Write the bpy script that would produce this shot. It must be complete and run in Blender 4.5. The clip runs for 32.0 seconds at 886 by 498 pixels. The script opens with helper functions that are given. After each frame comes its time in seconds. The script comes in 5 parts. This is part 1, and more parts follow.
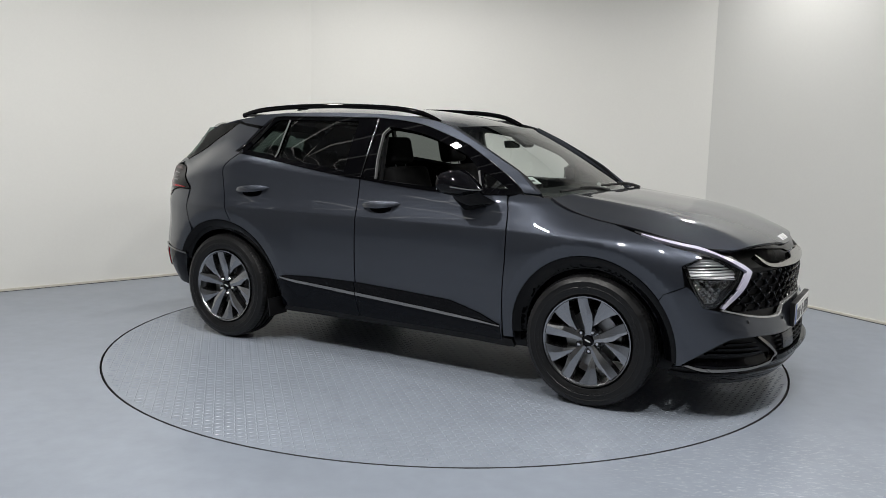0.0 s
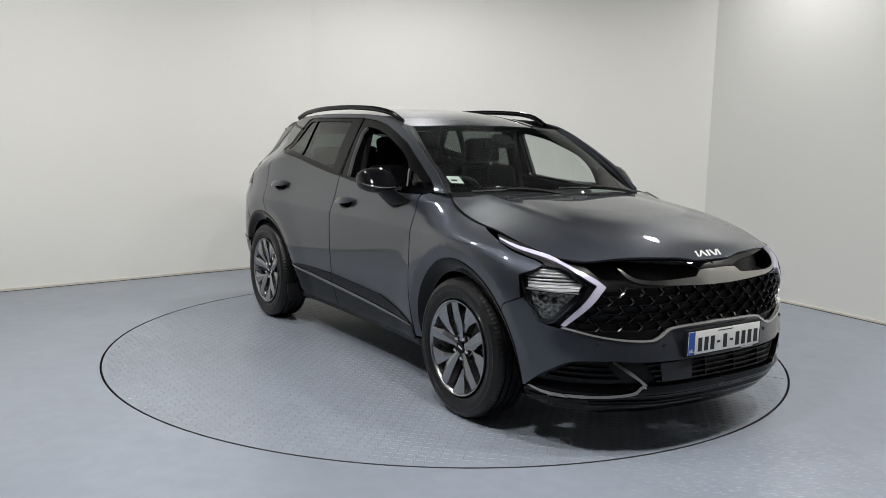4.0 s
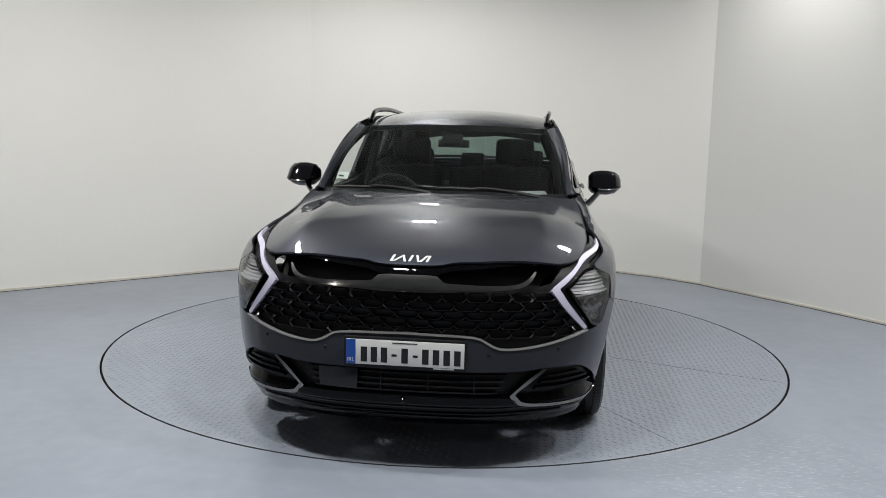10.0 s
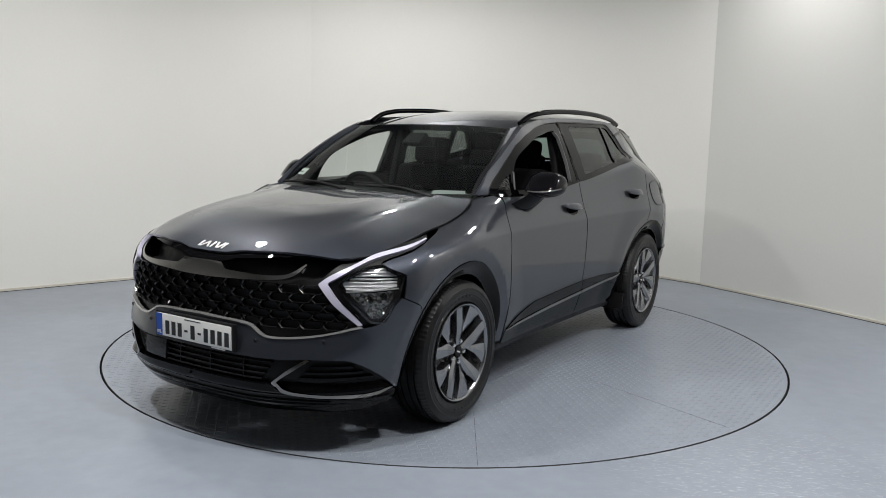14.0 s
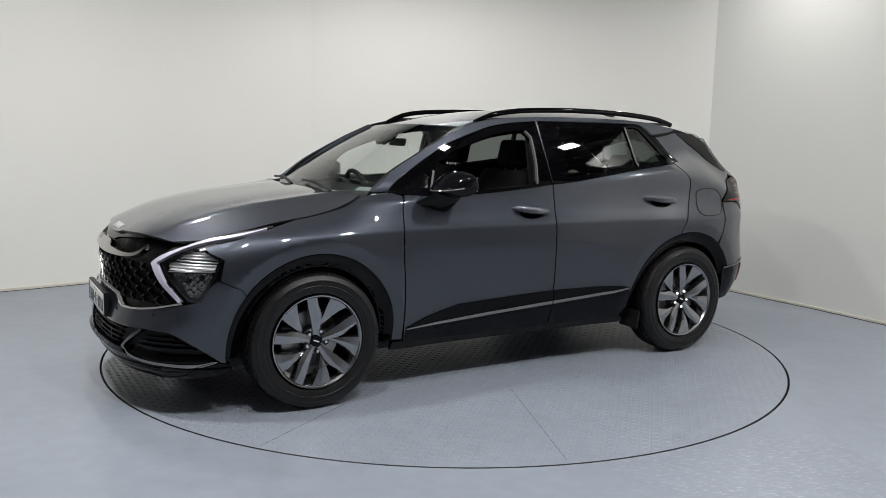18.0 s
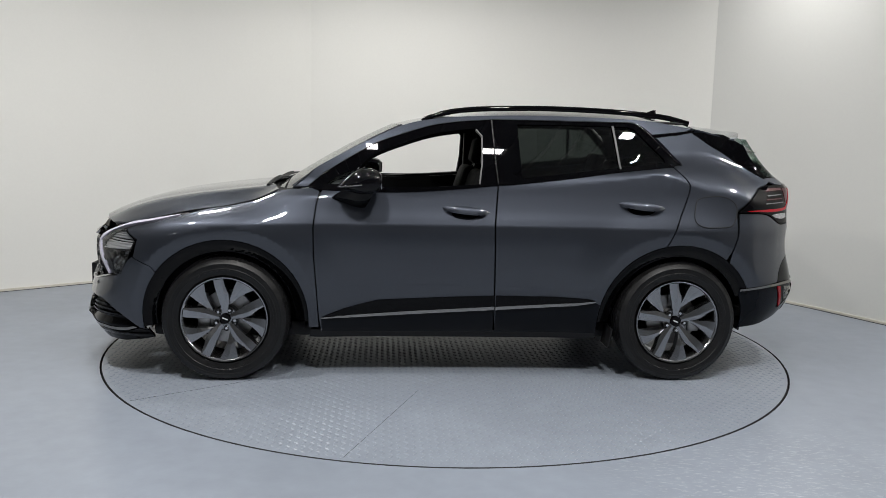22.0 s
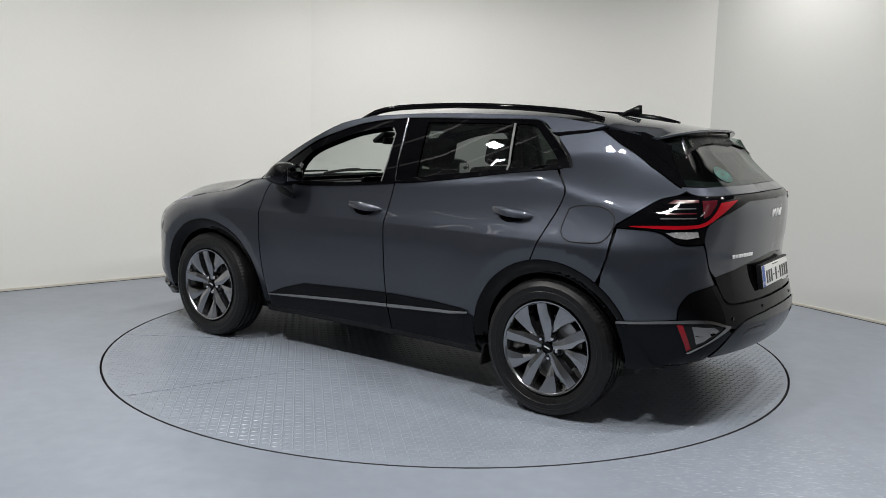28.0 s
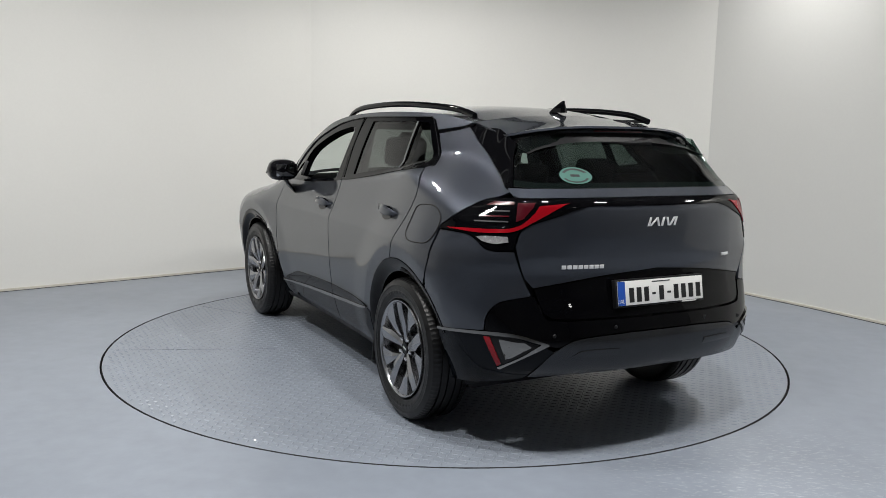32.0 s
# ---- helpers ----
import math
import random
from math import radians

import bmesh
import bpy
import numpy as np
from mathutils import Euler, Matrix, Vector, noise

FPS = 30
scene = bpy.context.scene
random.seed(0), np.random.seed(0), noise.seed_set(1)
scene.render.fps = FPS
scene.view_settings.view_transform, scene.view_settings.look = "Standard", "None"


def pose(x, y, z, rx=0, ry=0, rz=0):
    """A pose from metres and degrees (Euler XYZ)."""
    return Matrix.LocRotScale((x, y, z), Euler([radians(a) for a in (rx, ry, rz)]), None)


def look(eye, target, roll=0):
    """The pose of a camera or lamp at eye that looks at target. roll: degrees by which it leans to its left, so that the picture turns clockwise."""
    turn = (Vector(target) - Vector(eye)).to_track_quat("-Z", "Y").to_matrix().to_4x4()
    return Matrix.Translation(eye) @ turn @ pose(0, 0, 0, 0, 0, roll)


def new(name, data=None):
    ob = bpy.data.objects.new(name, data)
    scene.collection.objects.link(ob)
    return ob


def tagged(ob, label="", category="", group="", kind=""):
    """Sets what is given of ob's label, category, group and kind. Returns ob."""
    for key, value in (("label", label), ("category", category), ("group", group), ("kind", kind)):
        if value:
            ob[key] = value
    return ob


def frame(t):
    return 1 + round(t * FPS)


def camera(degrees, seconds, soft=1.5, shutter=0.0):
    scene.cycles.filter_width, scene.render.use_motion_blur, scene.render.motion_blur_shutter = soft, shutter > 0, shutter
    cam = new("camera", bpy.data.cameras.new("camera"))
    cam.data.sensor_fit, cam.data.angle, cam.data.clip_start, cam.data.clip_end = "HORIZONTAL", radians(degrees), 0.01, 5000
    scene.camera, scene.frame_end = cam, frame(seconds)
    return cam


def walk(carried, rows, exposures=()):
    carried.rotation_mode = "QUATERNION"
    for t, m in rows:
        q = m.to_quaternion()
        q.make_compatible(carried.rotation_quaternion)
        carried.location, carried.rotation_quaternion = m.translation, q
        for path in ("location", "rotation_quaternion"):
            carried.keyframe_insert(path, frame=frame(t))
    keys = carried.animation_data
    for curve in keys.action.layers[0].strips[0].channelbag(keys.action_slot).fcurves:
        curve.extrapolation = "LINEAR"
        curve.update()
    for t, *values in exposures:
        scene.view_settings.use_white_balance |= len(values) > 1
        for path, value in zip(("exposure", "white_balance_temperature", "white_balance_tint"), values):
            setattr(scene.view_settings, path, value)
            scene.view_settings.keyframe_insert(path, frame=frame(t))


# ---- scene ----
from mathutils.geometry import delaunay_2d_cdt

# ---- camera: fixed on a tripod
cam = camera(56.08, 32.0, 0.8)
EYE = (0.0, -5.784, 1.477)
VIEW = look(EYE, (EYE[0] - 0.00480, EYE[1] + 0.99005, EYE[2] - 0.14064), 1.304)
walk(cam, [(0.0, VIEW), (32.0, VIEW)], [(0.0, 0.0), (32.0, 0.0)])

# ---- light: ceiling panels of the booth over a dim hall, and two added fill panels
world = bpy.data.worlds.new("hall")
scene.world = world
world.use_nodes = True
world.node_tree.nodes["Background"].inputs["Color"].default_value = (0.9, 0.95, 1.0, 1)
world.node_tree.nodes["Background"].inputs["Strength"].default_value = 0.005


def lamp(at, target, sx, sy, power, colour=(1, 0.985, 0.96)):
    data = bpy.data.lights.new("panel_light", "AREA")
    data.shape, data.size, data.size_y, data.energy, data.color = "RECTANGLE", sx, sy, power, colour
    ob = new("panel_light", data)
    ob.matrix_world = look(at, target)
    return ob


# the last two are unseen fill panels, added behind the camera
PANELS = [((-2.5, -2.0, 3.8), 92), ((-0.8, -3.2, 3.8), 72), ((0.9, -3.2, 3.8), 72), ((2.5, -2.3, 3.8), 62), ((4.2, -1.0, 3.8), 52),
          ((-2.3, 0.1, 3.4), 34), ((-0.3, 2.05, 3.4), 46), ((2.50, 1.25, 3.4), 20), ((-4.6, -7.4, 3.7), 12), ((4.4, -7.2, 3.7), 8)]
LAMPS = [(at, (at[0], at[1], 0), 0.22, 0.22, power) for at, power in PANELS]
for spec in LAMPS:
    lamp(*spec)


# ---- materials
def material(name, colour, rough=0.5, metal=0.0, coat=0.0, spec=0.5):
    m = bpy.data.materials.new(name)
    m.use_nodes = True
    b = m.node_tree.nodes["Principled BSDF"]
    b.inputs["Base Color"].default_value = (*colour, 1)
    b.inputs["Roughness"].default_value = rough
    b.inputs["Metallic"].default_value = metal
    b.inputs["Coat Weight"].default_value = coat
    b.inputs["Coat Roughness"].default_value = 0.03
    b.inputs["Specular IOR Level"].default_value = spec
    return m


def textured(m, scale=8.0, fine=90.0, colour_amount=0.15, rough_amount=0.12, bump=0.1, dist=0.002, stretch=(1, 1, 1)):
    """Stains, grain and relief at two scales on a plain material."""
    t = m.node_tree
    n, l = t.nodes, t.links
    b = n["Principled BSDF"]
    co = n.new("ShaderNodeTexCoord")
    mp = n.new("ShaderNodeMapping")
    mp.inputs["Scale"].default_value = stretch
    l.new(co.outputs["Object"], mp.inputs["Vector"])
    big, small = n.new("ShaderNodeTexNoise"), n.new("ShaderNodeTexNoise")
    big.inputs["Scale"].default_value, small.inputs["Scale"].default_value = scale, fine
    big.inputs["Detail"].default_value, small.inputs["Detail"].default_value = 5, 3
    for tex in (big, small):
        l.new(mp.outputs["Vector"], tex.inputs["Vector"])
    add = n.new("ShaderNodeMix")
    add.data_type = "FLOAT"
    add.inputs[0].default_value = 0.35
    l.new(big.outputs["Fac"], add.inputs[2])
    l.new(small.outputs["Fac"], add.inputs[3])
    base = tuple(b.inputs["Base Color"].default_value)[:3]
    ramp = n.new("ShaderNodeValToRGB")
    ramp.color_ramp.elements[0].position, ramp.color_ramp.elements[1].position = 0.25, 0.75
    ramp.color_ramp.elements[0].color = (*[c * (1 - colour_amount) for c in base], 1)
    ramp.color_ramp.elements[1].color = (*[min(1, c * (1 + colour_amount)) for c in base], 1)
    l.new(add.outputs[0], ramp.inputs["Fac"])
    l.new(ramp.outputs["Color"], b.inputs["Base Color"])
    r = b.inputs["Roughness"].default_value
    rr = n.new("ShaderNodeMapRange")
    rr.inputs[1].default_value, rr.inputs[2].default_value = 0.3, 0.7
    rr.inputs[3].default_value, rr.inputs[4].default_value = max(0.02, r - rough_amount), min(1, r + rough_amount)
    l.new(big.outputs["Fac"], rr.inputs[0])
    l.new(rr.outputs[0], b.inputs["Roughness"])
    if bump:
        bp = n.new("ShaderNodeBump")
        bp.inputs["Strength"].default_value, bp.inputs["Distance"].default_value = bump, dist
        l.new(small.outputs["Fac"], bp.inputs["Height"])
        l.new(bp.outputs["Normal"], b.inputs["Normal"])
    return m


def clear(name, tint, gloss_rough=0.0, gloss=0.07):
    """Window glass: tinted clear sheet with a mirror gloss that grows at the grazing angle."""
    m = bpy.data.materials.new(name)
    m.use_nodes = True
    n, l = m.node_tree.nodes, m.node_tree.links
    n.remove(n["Principled BSDF"])
    a, g, f, mix = n.new("ShaderNodeBsdfTransparent"), n.new("ShaderNodeBsdfGlossy"), n.new("ShaderNodeLayerWeight"), n.new("ShaderNodeMixShader")
    a.inputs["Color"].default_value = (*tint, 1)
    g.inputs["Roughness"].default_value = gloss_rough
    f.inputs["Blend"].default_value = 0.5
    power, lift = n.new("ShaderNodeMath"), n.new("ShaderNodeMath")
    power.operation, lift.operation = "POWER", "MULTIPLY_ADD"
    power.inputs[1].default_value = 4.5
    lift.inputs[1].default_value, lift.inputs[2].default_value = 0.92, gloss
    l.new(f.outputs["Facing"], power.inputs[0])
    l.new(power.outputs[0], lift.inputs[0])
    l.new(lift.outputs[0], mix.inputs[0])
    l.new(a.outputs[0], mix.inputs[1])
    l.new(g.outputs[0], mix.inputs[2])
    l.new(mix.outputs[0], n["Material Output"].inputs["Surface"])
    return m


def metallic_paint(name, colour):
    m = material(name, colour, 0.42, 0.80, 1.0, 0.12)
    m.node_tree.nodes["Principled BSDF"].inputs["Coat IOR"].default_value = 1.62
    t = m.node_tree
    n, l = t.nodes, t.links
    b = n["Principled BSDF"]
    b.inputs["Coat Roughness"].default_value = 0.012
    co, flake, ramp = n.new("ShaderNodeTexCoord"), n.new("ShaderNodeTexVoronoi"), n.new("ShaderNodeValToRGB")
    flake.inputs["Scale"].default_value = 1400
    l.new(co.outputs["Object"], flake.inputs["Vector"])
    ramp.color_ramp.elements[0].color = (*[c * 0.75 for c in colour], 1)
    ramp.color_ramp.elements[1].color = (*[c * 1.35 for c in colour], 1)
    l.new(flake.outputs["Color"], ramp.inputs["Fac"])
    l.new(ramp.outputs["Color"], b.inputs["Base Color"])
    return m


PAINT = metallic_paint("grey_paint", (0.0430, 0.0485, 0.0620))
GLOSS = material("gloss_black", (0.0015, 0.0015, 0.002), 0.02, 0, 0.0, 0.17)
# body paint low on the car, its shade put into a near-black colour
SHADEDPAINT = material("shaded_body_paint", (0.004, 0.005, 0.0075), 0.04, 0.0, 0.0, 0.14)
MESHGLOSS = material("grille_gloss", (0.006, 0.006, 0.007), 0.15, 0.0, 0.3, 0.8)
MIRRORBLACK = material("mirror_black", (0.003, 0.003, 0.004), 0.05, 0, 0.0, 0.22)
DIVIDER = textured(material("grey_plastic", (0.10, 0.10, 0.102), 0.5), 20, 300, 0.1, 0.08, 0.05, 0.0005)
SATIN = textured(material("black_plastic", (0.008, 0.008, 0.009), 0.45, 0, 0, 0.25), 20, 400, 0.2, 0.08, 0.08, 0.0005)
GRAIN = textured(material("dark_trim", (0.010, 0.010, 0.0115), 0.6, 0, 0, 0.25), 20, 500, 0.2, 0.1, 0.2, 0.0008)
RUBBER = textured(material("rubber", (0.007, 0.007, 0.0075), 0.40, 0, 0, 0.34), 18, 160, 0.3, 0.12, 0.15, 0.001)
CHROME = material("chrome", (0.75, 0.75, 0.76), 0.12, 1.0)
LAMPSILVER = material("lamp_silver", (0.62, 0.62, 0.63), 0.30, 0.6, 0.5)
TRIMCHROME = material("satin_chrome", (0.55, 0.55, 0.545), 0.18, 0.7)
BARCHROME = material("smoked_chrome", (0.46, 0.445, 0.42), 0.14, 1.0)
STRIPCHROME = material("brushed_chrome", (0.34, 0.33, 0.315), 0.20, 1.0)
PODCHROME = material("black_chrome", (0.26, 0.25, 0.235), 0.09, 1.0)
ALLOY = material("machined_alloy", (0.62, 0.62, 0.63), 0.26, 1.0)
ALLOYDARK = material("grey_alloy", (0.36, 0.364, 0.378), 0.24, 1.0)
STEEL = textured(material("disc_steel", (0.42, 0.41, 0.40), 0.35, 1.0), 6, 60, 0.2, 0.1, 0.0)
FABRIC = textured(material("seat_cloth", (0.0045, 0.0045, 0.005), 0.85, 0, 0, 0.2), 9, 350, 0.3, 0.1, 0.3, 0.001)
HEADLINER = textured(material("headliner", (0.10, 0.10, 0.098), 0.9), 8, 300, 0.08, 0.05, 0.2, 0.001)
LIGHTPIPE = material("light_guide", (0.50, 0.485, 0.60), 0.25, 0, 0.5)
LENS = clear("lamp_lens", (0.85, 0.86, 0.87))
REDLENS = material("red_lens", (0.26, 0.003, 0.008), 0.15, 0, 0.25, 0.3)
DARKRED = material("dark_red_lens", (0.06, 0.004, 0.008), 0.20, 0, 0.2)
WHITELENS = textured(material("reverse_lens", (0.34, 0.34, 0.35), 0.2, 0.4, 0.8), 60, 200, 0.5, 0.1, 0.3, 0.002)
GLASS = clear("window_glass", (0.76, 0.82, 0.79), 0.0, 0.075)
PRIVACY = clear("privacy_glass", (0.18, 0.20, 0.192))
REARGLASS = clear("rear_glass", (0.27, 0.36, 0.33), 0.0, 0.045)
MIRROR = material("mirror_glass", (0.85, 0.86, 0.87), 0.02, 1.0)
PLATEWHITE = textured(material("plate_white", (0.72, 0.72, 0.70), 0.35), 12, 200, 0.05, 0.05, 0)
PLATEBLUE = material("plate_blue", (0.012, 0.07, 0.36), 0.35)
INK = material("black_ink", (0.008, 0.008, 0.009), 0.4)
CARD = material("grey_card", (0.30, 0.31, 0.31), 0.6)
PAPER = material("paper", (0.7, 0.72, 0.7), 0.6)
TEAL = material("teal_sticker", (0.045, 0.125, 0.105), 0.5, 0, 0, 0.3)
BADGE = material("badge_silver", (0.78, 0.78, 0.79), 0.3, 0.35)
STRIP = material("strip_light", (0.9, 0.9, 0.9), 0.5)
STRIP.node_tree.nodes["Principled BSDF"].inputs["Emission Color"].default_value = (1, 0.98, 0.95, 1)
STRIP.node_tree.nodes["Principled BSDF"].inputs["Emission Strength"].default_value = 1.5
RIB = textured(material("ceiling_rib", (0.55, 0.55, 0.54), 0.6), 1.0, 30, 0.06, 0.06, 0.05, 0.002)
SKID = textured(material("skid_grey", (.040, .042, .046), .20, .7), 3, 40, .08, .05, 0)
RADAR = material("radar_cover_plastic", (0.016, 0.017, 0.020), 0.25, 0, 0, 0.4)
SMOKE = material("smoke_lens", (0.10, 0.10, 0.105), 0.12, 0.3, 0.8)


def floor_paint(name, colour, rough, vary=0.06, scuffs=0.0):
    m = material(name, colour, rough, 0, 0.0, 0.5)
    t = m.node_tree
    n, l = t.nodes, t.links
    b = n["Principled BSDF"]
    co = n.new("ShaderNodeTexCoord")
    patch, grain, scuff = n.new("ShaderNodeTexNoise"), n.new("ShaderNodeTexNoise"), n.new("ShaderNodeTexNoise")
    for tex, sc, de in ((patch, 0.9, 4), (grain, 55, 4), (scuff, 2.5, 3)):
        tex.inputs["Scale"].default_value, tex.inputs["Detail"].default_value = sc, de
        l.new(co.outputs["Object"], tex.inputs["Vector"])
    ramp = n.new("ShaderNodeValToRGB")
    ramp.color_ramp.elements[0].position, ramp.color_ramp.elements[1].position = 0.3, 0.7
    ramp.color_ramp.elements[0].color = (*[c * 0.93 for c in colour], 1)
    ramp.color_ramp.elements[1].color = (*[c * 1.06 for c in colour], 1)
    l.new(patch.outputs["Fac"], ramp.inputs["Fac"])
    # mottling, and pale scratches where the floor is worn
    mottle, scratch, where = n.new("ShaderNodeTexNoise"), n.new("ShaderNodeTexNoise"), n.new("ShaderNodeTexNoise")
    stretch = n.new("ShaderNodeMapping")
    stretch.inputs["Rotation"].default_value = (0, 0, 0.9)
    stretch.inputs["Scale"].default_value = (14, 40, 1)
    l.new(co.outputs["Object"], stretch.inputs["Vector"])
    l.new(stretch.outputs["Vector"], scratch.inputs["Vector"])
    scratch.inputs["Scale"].default_value, scratch.inputs["Detail"].default_value = 1.6, 12
    scratch.inputs["Roughness"].default_value = 0.7
    for tex, sc, de in ((mottle, 9, 8), (where, 1.3, 6)):
        tex.inputs["Scale"].default_value, tex.inputs["Detail"].default_value = sc, de
        l.new(co.outputs["Object"], tex.inputs["Vector"])
    tone = n.new("ShaderNodeMapRange")
    tone.inputs[1].default_value, tone.inputs[2].default_value, tone.inputs[3].default_value, tone.inputs[4].default_value = 0.25, 0.75, 0.93, 1.07
    l.new(mottle.outputs["Fac"], tone.inputs[0])
    mul = n.new("ShaderNodeVectorMath")
    mul.operation = "SCALE"
    l.new(ramp.outputs["Color"], mul.inputs[0])
    l.new(tone.outputs[0], mul.inputs["Scale"])
    lines, worn, both_of = n.new("ShaderNodeMapRange"), n.new("ShaderNodeMapRange"), n.new("ShaderNodeMath")
    lines.inputs[1].default_value, lines.inputs[2].default_value = 0.53, 0.66
    l.new(scratch.outputs["Fac"], lines.inputs[0])
    far = n.new("ShaderNodeVectorMath")
    far.operation = "DISTANCE"
    far.inputs[1].default_value = (1.45, -2.45, 0)
    l.new(co.outputs["Object"], far.inputs[0])
    reach = n.new("ShaderNodeMath")
    reach.operation = "MULTIPLY_ADD"
    reach.inputs[1].default_value = 0.9
    l.new(where.outputs["Fac"], reach.inputs[0])
    reach.inputs[2].default_value = -0.15
    gap = n.new("ShaderNodeMath")
    gap.operation = "MULTIPLY_ADD"
    gap.inputs[1].default_value = -0.42
    l.new(far.outputs["Value"], gap.inputs[0])
    l.new(reach.outputs[0], gap.inputs[2])
    worn.inputs[1].default_value, worn.inputs[2].default_value, worn.inputs[4].default_value = -0.15, 0.25, scuffs
    l.new(gap.outputs[0], worn.inputs[0])
    both_of.operation = "MULTIPLY"
    l.new(lines.outputs[0], both_of.inputs[0])
    l.new(worn.outputs[0], both_of.inputs[1])
    pale = n.new("ShaderNodeMix")
    pale.data_type = "RGBA"
    l.new(both_of.outputs[0], pale.inputs[0])
    l.new(mul.outputs[0], pale.inputs[6])
    pale.inputs[7].default_value = (0.55, 0.57, 0.60, 1)
    l.new(pale.outputs[2], b.inputs["Base Color"])
    rr = n.new("ShaderNodeMapRange")
    rr.inputs[1].default_value, rr.inputs[2].default_value = 0.1, 0.9
    rr.inputs[3].default_value, rr.inputs[4].default_value = rough - vary, rough + vary
    l.new(scuff.outputs["Fac"], rr.inputs[0])
    l.new(rr.outputs[0], b.inputs["Roughness"])
    bp = n.new("ShaderNodeBump")
    bp.inputs["Strength"].default_value, bp.inputs["Distance"].default_value = 0.12, 0.002
    l.new(grain.outputs["Fac"], bp.inputs["Height"])
    l.new(bp.outputs["Normal"], b.inputs["Normal"])
    return m


FLOOR = floor_paint("grey_blue_floor_paint", (0.228, 0.256, 0.303), 0.32, 0.05, 0.55)
TREAD = floor_paint("tread_plate_paint", (0.226, 0.254, 0.300), 0.33, 0.0, 0.0)
# lugs paler than the plate: their glancing reflection put into the colour
LUG = floor_paint("glinting_lug_paint", (0.240, 0.266, 0.310), 0.28, 0.0, 0.0)
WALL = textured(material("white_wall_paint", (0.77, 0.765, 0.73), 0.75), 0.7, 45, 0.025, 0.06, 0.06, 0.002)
# same wall finish with a darker base colour, for the right wall
WALLGREY = textured(material("darker_wall_paint", (0.66, 0.66, 0.635), 0.75), 0.7, 45, 0.025, 0.06, 0.06, 0.002)
HALL = textured(material("hall_wall_paint", (0.24, 0.24, 0.235), 0.8), 0.8, 40, 0.05, 0.06, 0.05, 0.002)
CEILING = textured(material("ceiling_sheet", (0.42, 0.42, 0.42), 0.7), 1.0, 30, 0.06, 0.06, 0.05, 0.002)
GAP = material("dark_gap", (0.01, 0.01, 0.011), 0.8)
FIXTURE = material("white_metal", (0.75, 0.75, 0.74), 0.4)


# ---- mesh helpers
def link(name, me, mats, parent=None, label=""):
    ob = new(name, me)
    for m in mats if isinstance(mats, (list, tuple)) else [mats]:
        if me.materials.find(m.name) < 0:
            me.materials.append(m)
    if parent is not None:
        ob.parent = parent
    if label:
        ob["label"] = label
    return ob


def part(name, bm, mat, parent=None, label="", smooth_angle=35):
    me = bpy.data.meshes.new(name)
    bmesh.ops.recalc_face_normals(bm, faces=bm.faces)
    bm.to_mesh(me)
    bm.free()
    if smooth_angle:
        me.shade_smooth()
        me.set_sharp_from_angle(angle=radians(smooth_angle))
    return link(name, me, mat, parent, label)


def from_arrays(name, verts, faces, mat, parent=None, label="", smooth_angle=35):
    me = bpy.data.meshes.new(name)
    me.from_pydata([tuple(map(float, v)) for v in verts], [], faces)
    me.update()
    if smooth_angle:
        me.shade_smooth()
        me.set_sharp_from_angle(angle=radians(smooth_angle))
    return link(name, me, mat, parent, label)


def box(sx, sy, sz, bevel=0.0, at=(0, 0, 0), rot=(0, 0, 0), seg=2, bm=None):
    """A rounded box, added to bm or in a bmesh of its own."""
    b = bmesh.new()
    bmesh.ops.create_cube(b, size=1, matrix=Matrix.Diagonal((sx, sy, sz, 1)))
    if bevel:
        bmesh.ops.bevel(b, geom=b.edges[:], offset=bevel, segments=seg, affect="EDGES", profile=0.6)
    b.transform(pose(*at, *rot))
    if bm is None:
        return b
    me = bpy.data.meshes.new("tmp")
    b.to_mesh(me)
    b.free()
    bm.from_mesh(me)
    bpy.data.meshes.remove(me)
    return bm


def lathe(profile, n=64, axis="y", a0=0.0, a1=360.0):
    """Profile of (radius, along) turned round an axis; open ends stay open."""
    bm = bmesh.new()
    rings = []
    whole = a1 - a0 > 359
    for r, a in profile:
        ring = []
        for i in range(n):
            t = radians(a0 + (a1 - a0) * i / (n if whole else n - 1))
            c, s = math.cos(t) * r, math.sin(t) * r
            ring.append(bm.verts.new((c, a, s) if axis == "y" else (c, s, a)))
        rings.append(ring)
    for p, q in zip(rings, rings[1:]):
        for i in range(n if whole else n - 1):
            bm.faces.new((p[i], p[(i + 1) % n], q[(i + 1) % n], q[i]))
    return bm


def tube(points, radius, n=8, closed=False, flat=1.0):
    """A round bar along points."""
    bm = bmesh.new()
    pts = [Vector(p) for p in points]
    rings = []
    for i, p in enumerate(pts):
        a = pts[(i - 1) % len(pts)] if closed or i else p
        b = pts[(i + 1) % len(pts)] if closed or i < len(pts) - 1 else p
        t = (b - a).normalized()
        u = t.cross(Vector((0, 0, 1)))
        u = u.normalized() if u.length > 1e-4 else Vector((1, 0, 0))
        v = u.cross(t)
        r = radius[i] if isinstance(radius, (list, tuple)) else radius
        rings.append([bm.verts.new(p + r * (math.cos(k * 2 * math.pi / n) * u + flat * math.sin(k * 2 * math.pi / n) * v)) for k in range(n)])
    for i in range(len(rings) if closed else len(rings) - 1):
        p, q = rings[i], rings[(i + 1) % len(rings)]
        for k in range(n):
            bm.faces.new((p[k], p[(k + 1) % n], q[(k + 1) % n], q[k]))
    if not closed:
        bm.faces.new(rings[0])
        bm.faces.new(rings[-1][::-1])
    return bm


